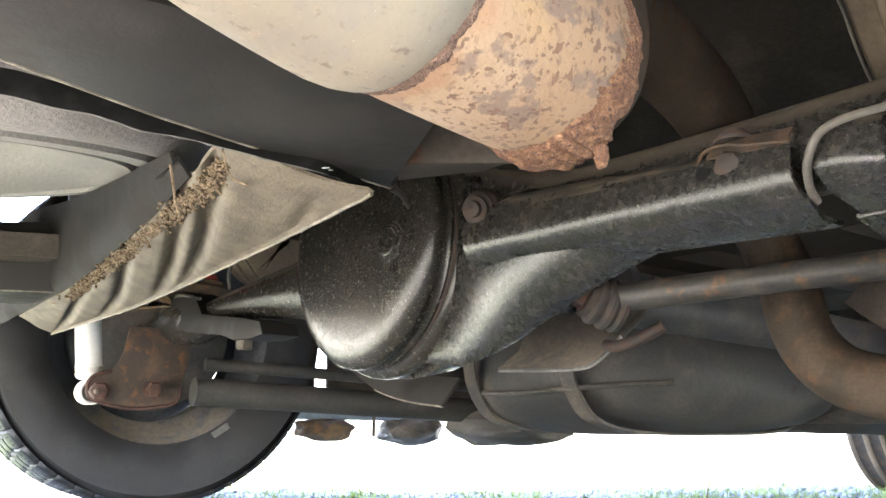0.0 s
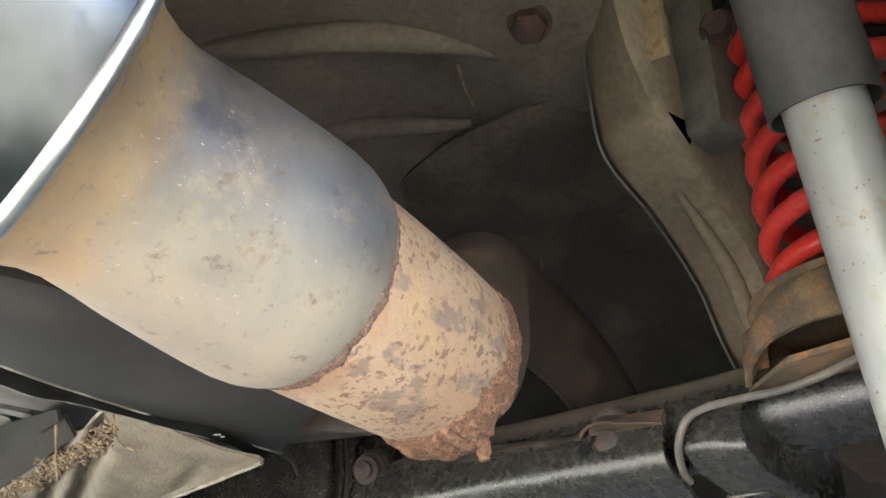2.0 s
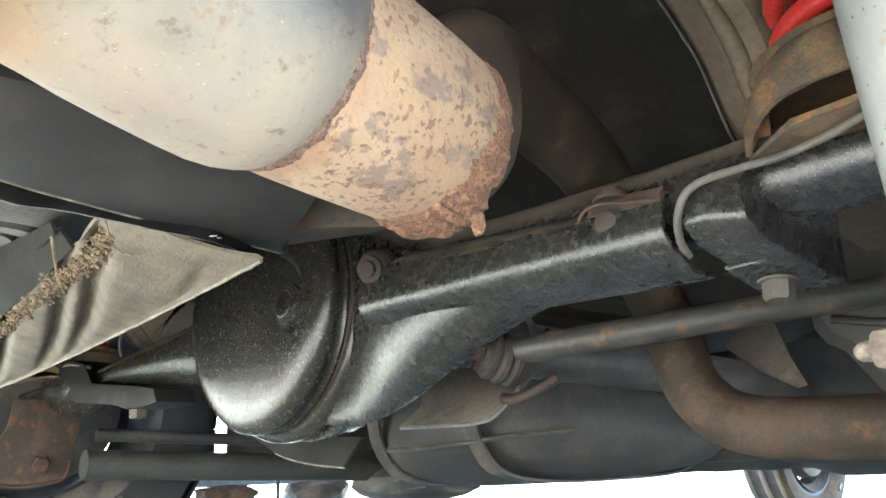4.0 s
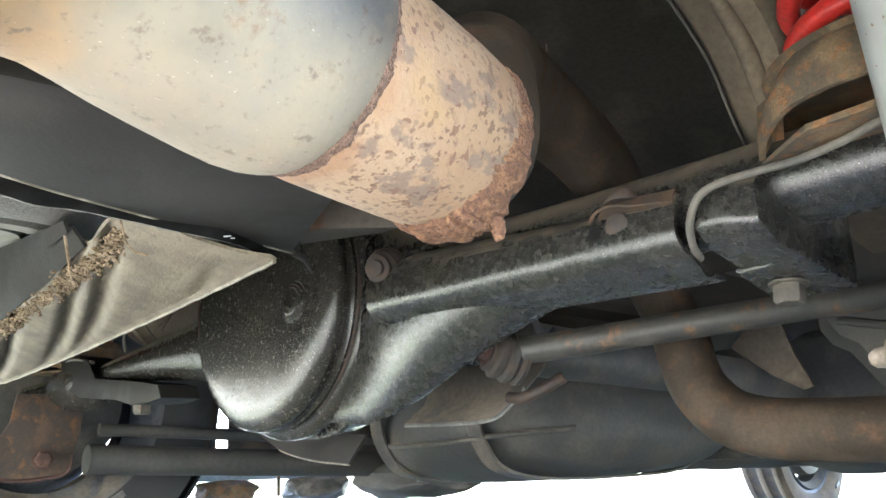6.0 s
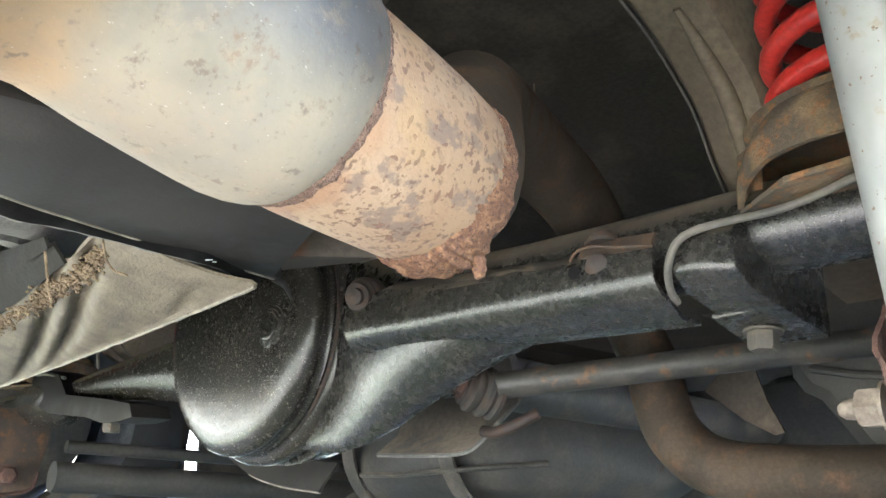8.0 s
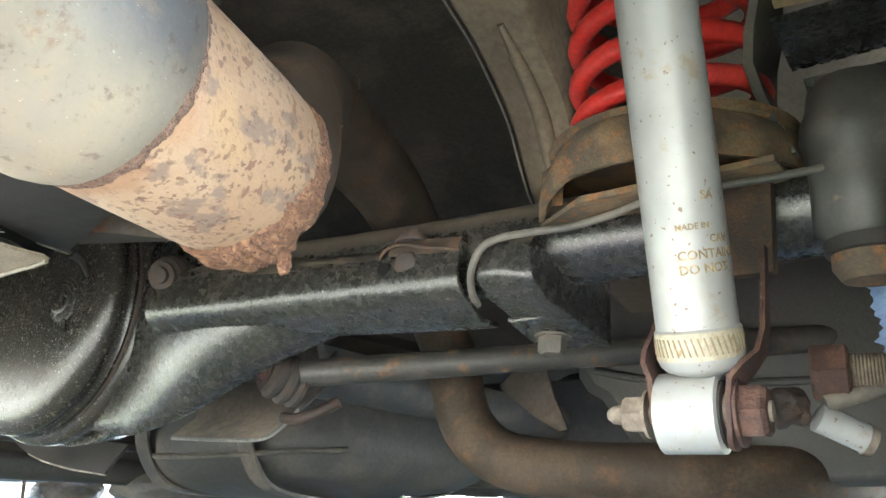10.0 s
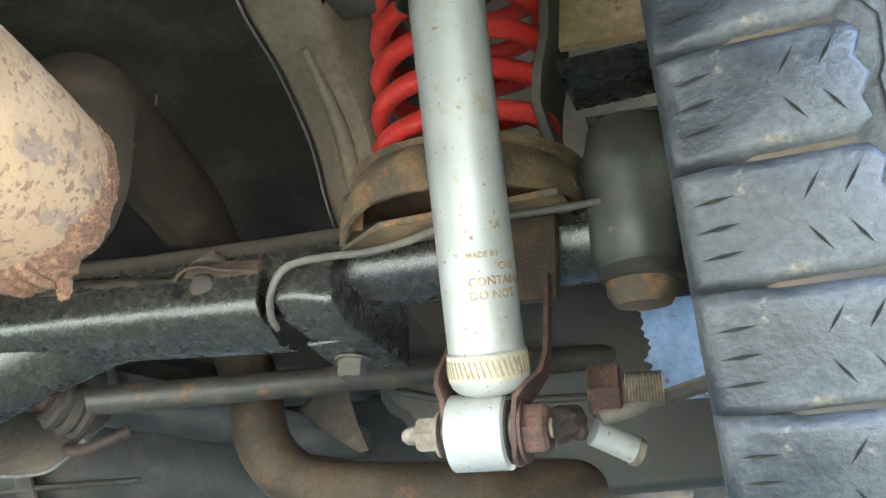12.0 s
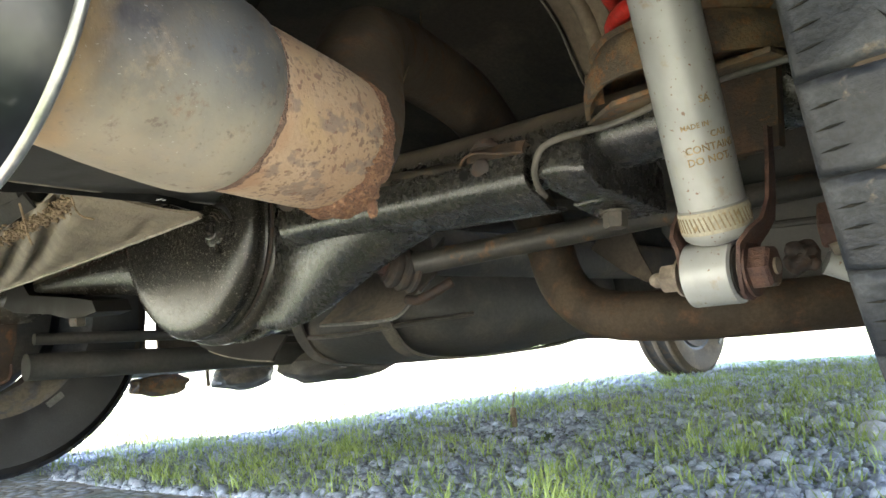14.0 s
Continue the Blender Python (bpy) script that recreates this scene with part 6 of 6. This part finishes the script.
outline = ((0.418, 0.41), (0.418, 0.365), (0.421, 0.326), (0.430, 0.312), (0.444, 0.304), (0.458, 0.284), (0.474, 0.260), (0.496, 0.240), (0.522, 0.229), (0.60, 0.226), (0.80, 0.235), (0.80, 0.42))
part("shell", beam([[(x_ + 0.012 * (y_ < 0.28), y_, z_ + 0.006 * (y_ < 0.28) * (z_ < 0.35)) for x_, z_ in outline] for y_ in (0.270, 0.282, 0.50, 0.75)], 0.004), tank_plastic, tub)
part("seam", sweep(spline([(0.4435, 0.266, 0.330), (0.50, 0.265, 0.318), (0.60, 0.264, 0.312), (0.79, 0.266, 0.315)], 5), 0.0035, 8), tank_plastic, tub, "moulded seam of the tank")
flap = [(0.349, 0.318), (0.372, 0.338), (0.398, 0.339), (0.408, 0.305), (0.421, 0.276), (0.412, 0.274), (0.385, 0.289)]
part("flap", beam([[(x_, y_, z_) for x_, z_ in flap] for y_ in (0.252, 0.255)], 0.0006), deep_black, tub, "scratched black plastic flap")

for ty_, s_ in ((ty_rr, 1), (ty_rl, -1)):
    tread(ty_, s_)


# ---- gravel and grass ----
def ico():
    p = (1 + 5 ** 0.5) / 2
    v = np.array([(-1, p, 0), (1, p, 0), (-1, -p, 0), (1, -p, 0), (0, -1, p), (0, 1, p), (0, -1, -p), (0, 1, -p), (p, 0, -1), (p, 0, 1), (-p, 0, -1), (-p, 0, 1)], float) / (1 + p * p) ** 0.5
    f = np.array([(0, 11, 5), (0, 5, 1), (0, 1, 7), (0, 7, 10), (0, 10, 11), (1, 5, 9), (5, 11, 4), (11, 10, 2), (10, 7, 6), (7, 1, 8), (3, 9, 4), (3, 4, 2), (3, 2, 6), (3, 6, 8), (3, 8, 9), (4, 9, 5), (2, 4, 11), (6, 2, 10), (8, 6, 7), (9, 8, 1)])
    return v, f


def stones(name, rows, material, label):
    """Many small rounded stones in one mesh: rows of x, y, size."""
    rng = np.random.default_rng(5)
    base, faces = ico()
    n = len(rows)
    verts = np.repeat(base[None], n, 0) * rng.uniform(0.75, 1.25, (n, 12, 1))
    verts *= np.stack([rng.uniform(0.8, 1.3, n), rng.uniform(0.7, 1.0, n), rng.uniform(0.45, 0.8, n)], -1)[:, None]
    an = rng.uniform(0, 2 * np.pi, n)
    c, s = np.cos(an)[:, None], np.sin(an)[:, None]
    x, y = verts[..., 0] * c - verts[..., 1] * s, verts[..., 0] * s + verts[..., 1] * c
    tilt = rng.normal(0, 0.25, n)[:, None]
    z = verts[..., 2] + x * tilt
    at = np.array([(r[0], r[1], r[3] if len(r) > 3 else ground_z(r[0], r[1]) + r[2] * 0.25) for r in rows])
    size = np.array([r[2] for r in rows])[:, None]
    allv = np.stack([x * size + at[:, 0:1], y * size + at[:, 1:2], z * size + at[:, 2:3]], -1).reshape(-1, 3)
    allf = (faces[None] + 12 * np.arange(n)[:, None, None]).reshape(-1, 3)
    me = bpy.data.meshes.new(name)
    me.from_pydata(allv.tolist(), [], allf.tolist())
    me.polygons.foreach_set("use_smooth", np.ones(len(allf), bool))
    me.materials.append(material)
    return tagged(new(name, me), label, "gravel", kind="stuff")


def island_material(name, dark, light, rough, bumps):
    m, nt, p = blank(name)
    geo = nt.nodes.new("ShaderNodeNewGeometry")
    col = mix_rgb(nt, geo.outputs["Random Per Island"], dark, light)
    n = tex_noise(nt, 220, 4)
    col = mix_rgb(nt, mul(nt, ramp(nt, n, 0.4, 0.75), 0.35), col, tuple(min(1, c * 1.9) for c in light))
    nt.links.new(col, p.inputs["Base Color"])
    p.inputs["Roughness"].default_value = rough
    bump(nt, p, n, bumps, 0.002)
    return m


rng_ = random.Random(11)
rows_ = []


def grassy(x, y):
    return noise.noise(Vector((x * 2.4 + 3, y * 2.4, 0.5))) + 0.5 * noise.noise(Vector((x * 7, y * 7, 2.5)))


while len(rows_) < 64000:
    y = 0.12 + 3.4 * rng_.random() ** 1.6
    x = rng_.uniform(-1.55, 1.35)
    if abs(abs(x) - 0.83) < 0.1 and (abs(y - 0.02) < 0.12 or abs(y - 2.67) < 0.12):
        continue
    rows_.append((x, y, min(0.013, 0.0028 + rng_.expovariate(1 / 0.0019)) * (1 + 0.22 * y)))
gravel_stone = island_material("gravel_stone", (0.125, 0.137, 0.160), (0.37, 0.395, 0.44), 0.75, 0.4)
stones("gravel", rows_, gravel_stone, "loose blue-grey gravel in the shade of the car")


def grass(count):
    """Short blades in tufts, one mesh."""
    r = random.Random(3)
    vs, fs = [], []
    while len(fs) < count * 2:
        cy = 0.15 + 3.4 * r.random() ** 1.5
        cx = r.uniform(-1.6, 1.4)
        if grassy(cx, cy) < r.uniform(-0.7, 0.55) - (0.50 if cy > 1.6 else 0.0):
            continue
        tuft = r.uniform(0.6, 1.25)
        for _ in range(r.randint(4, 15)):
            x, y = cx + r.gauss(0, 0.016), cy + r.gauss(0, 0.016)
            z = ground_z(x, y) - 0.002
            hgt = r.uniform(0.010, 0.034) * tuft
            an, bend = r.uniform(0, 6.28), r.uniform(0.3, 1.3) * hgt
            wdt = r.uniform(0.0006, 0.0013) * (1 + 0.2 * cy)
            dx, dy = math.cos(an), math.sin(an)
            b = len(vs)
            vs += [(x - dy * wdt, y + dx * wdt, z), (x + dy * wdt, y - dx * wdt, z), (x + dx * bend * 0.35 + dy * wdt * 0.8, y + dy * bend * 0.35 - dx * wdt * 0.8, z + hgt * 0.6), (x + dx * bend * 0.35 - dy * wdt * 0.8, y + dy * bend * 0.35 + dx * wdt * 0.8, z + hgt * 0.6), (x + dx * bend, y + dy * bend, z + hgt)]
            fs += [(b, b + 1, b + 2, b + 3), (b + 3, b + 2, b + 4)]
    me = bpy.data.meshes.new("grass")
    me.from_pydata(vs, [], fs)
    me.materials.append(island_material("grass_blade", (0.13, 0.19, 0.045), (0.33, 0.40, 0.12), 0.6, 0.0))
    return tagged(new("grass", me), "thin short green grass growing through the gravel", "grass", kind="stuff")


grass(46000)
clods = stones("dried_mud", mud_rows, mud, "dried brown mud caked along a ledge")
clods["category"] = "mud"
clods.location = CM_SHIFT
panel.location += CM_SHIFT
big_stone = island_material("large_stone", (0.16, 0.167, 0.18), (0.29, 0.30, 0.315), 0.8, 0.6)


def stone(x, y, size, flat):
    bm = bmesh.new()
    bmesh.ops.create_icosphere(bm, subdivisions=3, radius=size)
    for v in bm.verts:
        v.co *= 1 + 0.35 * noise.fractal(v.co / size * 0.9 + Vector((x * 9, y * 9, 0)), 0.8, 2.0, 4)
        v.co.z *= flat
    z = ground_z(x, y) + size * flat * 0.25
    bm.transform(Matrix.Translation((x, y, z)))
    return solo("stone", bm, big_stone, (x, y, z), "rough pale grey stone lying among the gravel", "stone", "larger stones", sharp=60)


for x_, y_, s_, f_ in ((0.485, 0.70, 0.030, 0.7), (0.43, 0.90, 0.019, 0.7), (0.30, 0.62, 0.016, 0.7), (0.52, 0.60, 0.02, 0.6), (0.56, 0.80, 0.017, 0.7), (0.17, 0.67, 0.014, 0.8), (0.30, 0.98, 0.018, 0.7), (0.52, 0.98, 0.017, 0.7), (0.25, 0.80, 0.012, 0.8), (0.36, 0.86, 0.013, 0.8), (0.10, 1.05, 0.016, 0.6), (0.48, 1.12, 0.02, 0.6), (0.62, 0.85, 0.02, 0.7), (-0.2, 0.9, 0.013, 0.7), (0.33, 0.70, 0.012, 0.8)):
    stone(x_, y_, s_, f_)

w_rr.rotation_euler = (0, radians(-2.6), 0)

weed = thing("dry_weed", (-0.286, 0.907, ground_z(-0.286, 0.907)), "short brown broken weed stalk in the gravel", "weed")
zg = ground_z(-0.286, 0.907)
part("stalk", sweep(spline([(-0.286, 0.907, zg - 0.01), (-0.287, 0.907, zg + 0.02), (-0.285, 0.908, zg + 0.042)], 4), lambda t: 0.0085 - 0.002 * t, 10), mud, weed)
part("stem", sweep(spline([(-0.286, 0.907, zg + 0.04), (-0.281, 0.908, zg + 0.065), (-0.272, 0.909, zg + 0.088)], 4), 0.0011, 6), mud, weed)
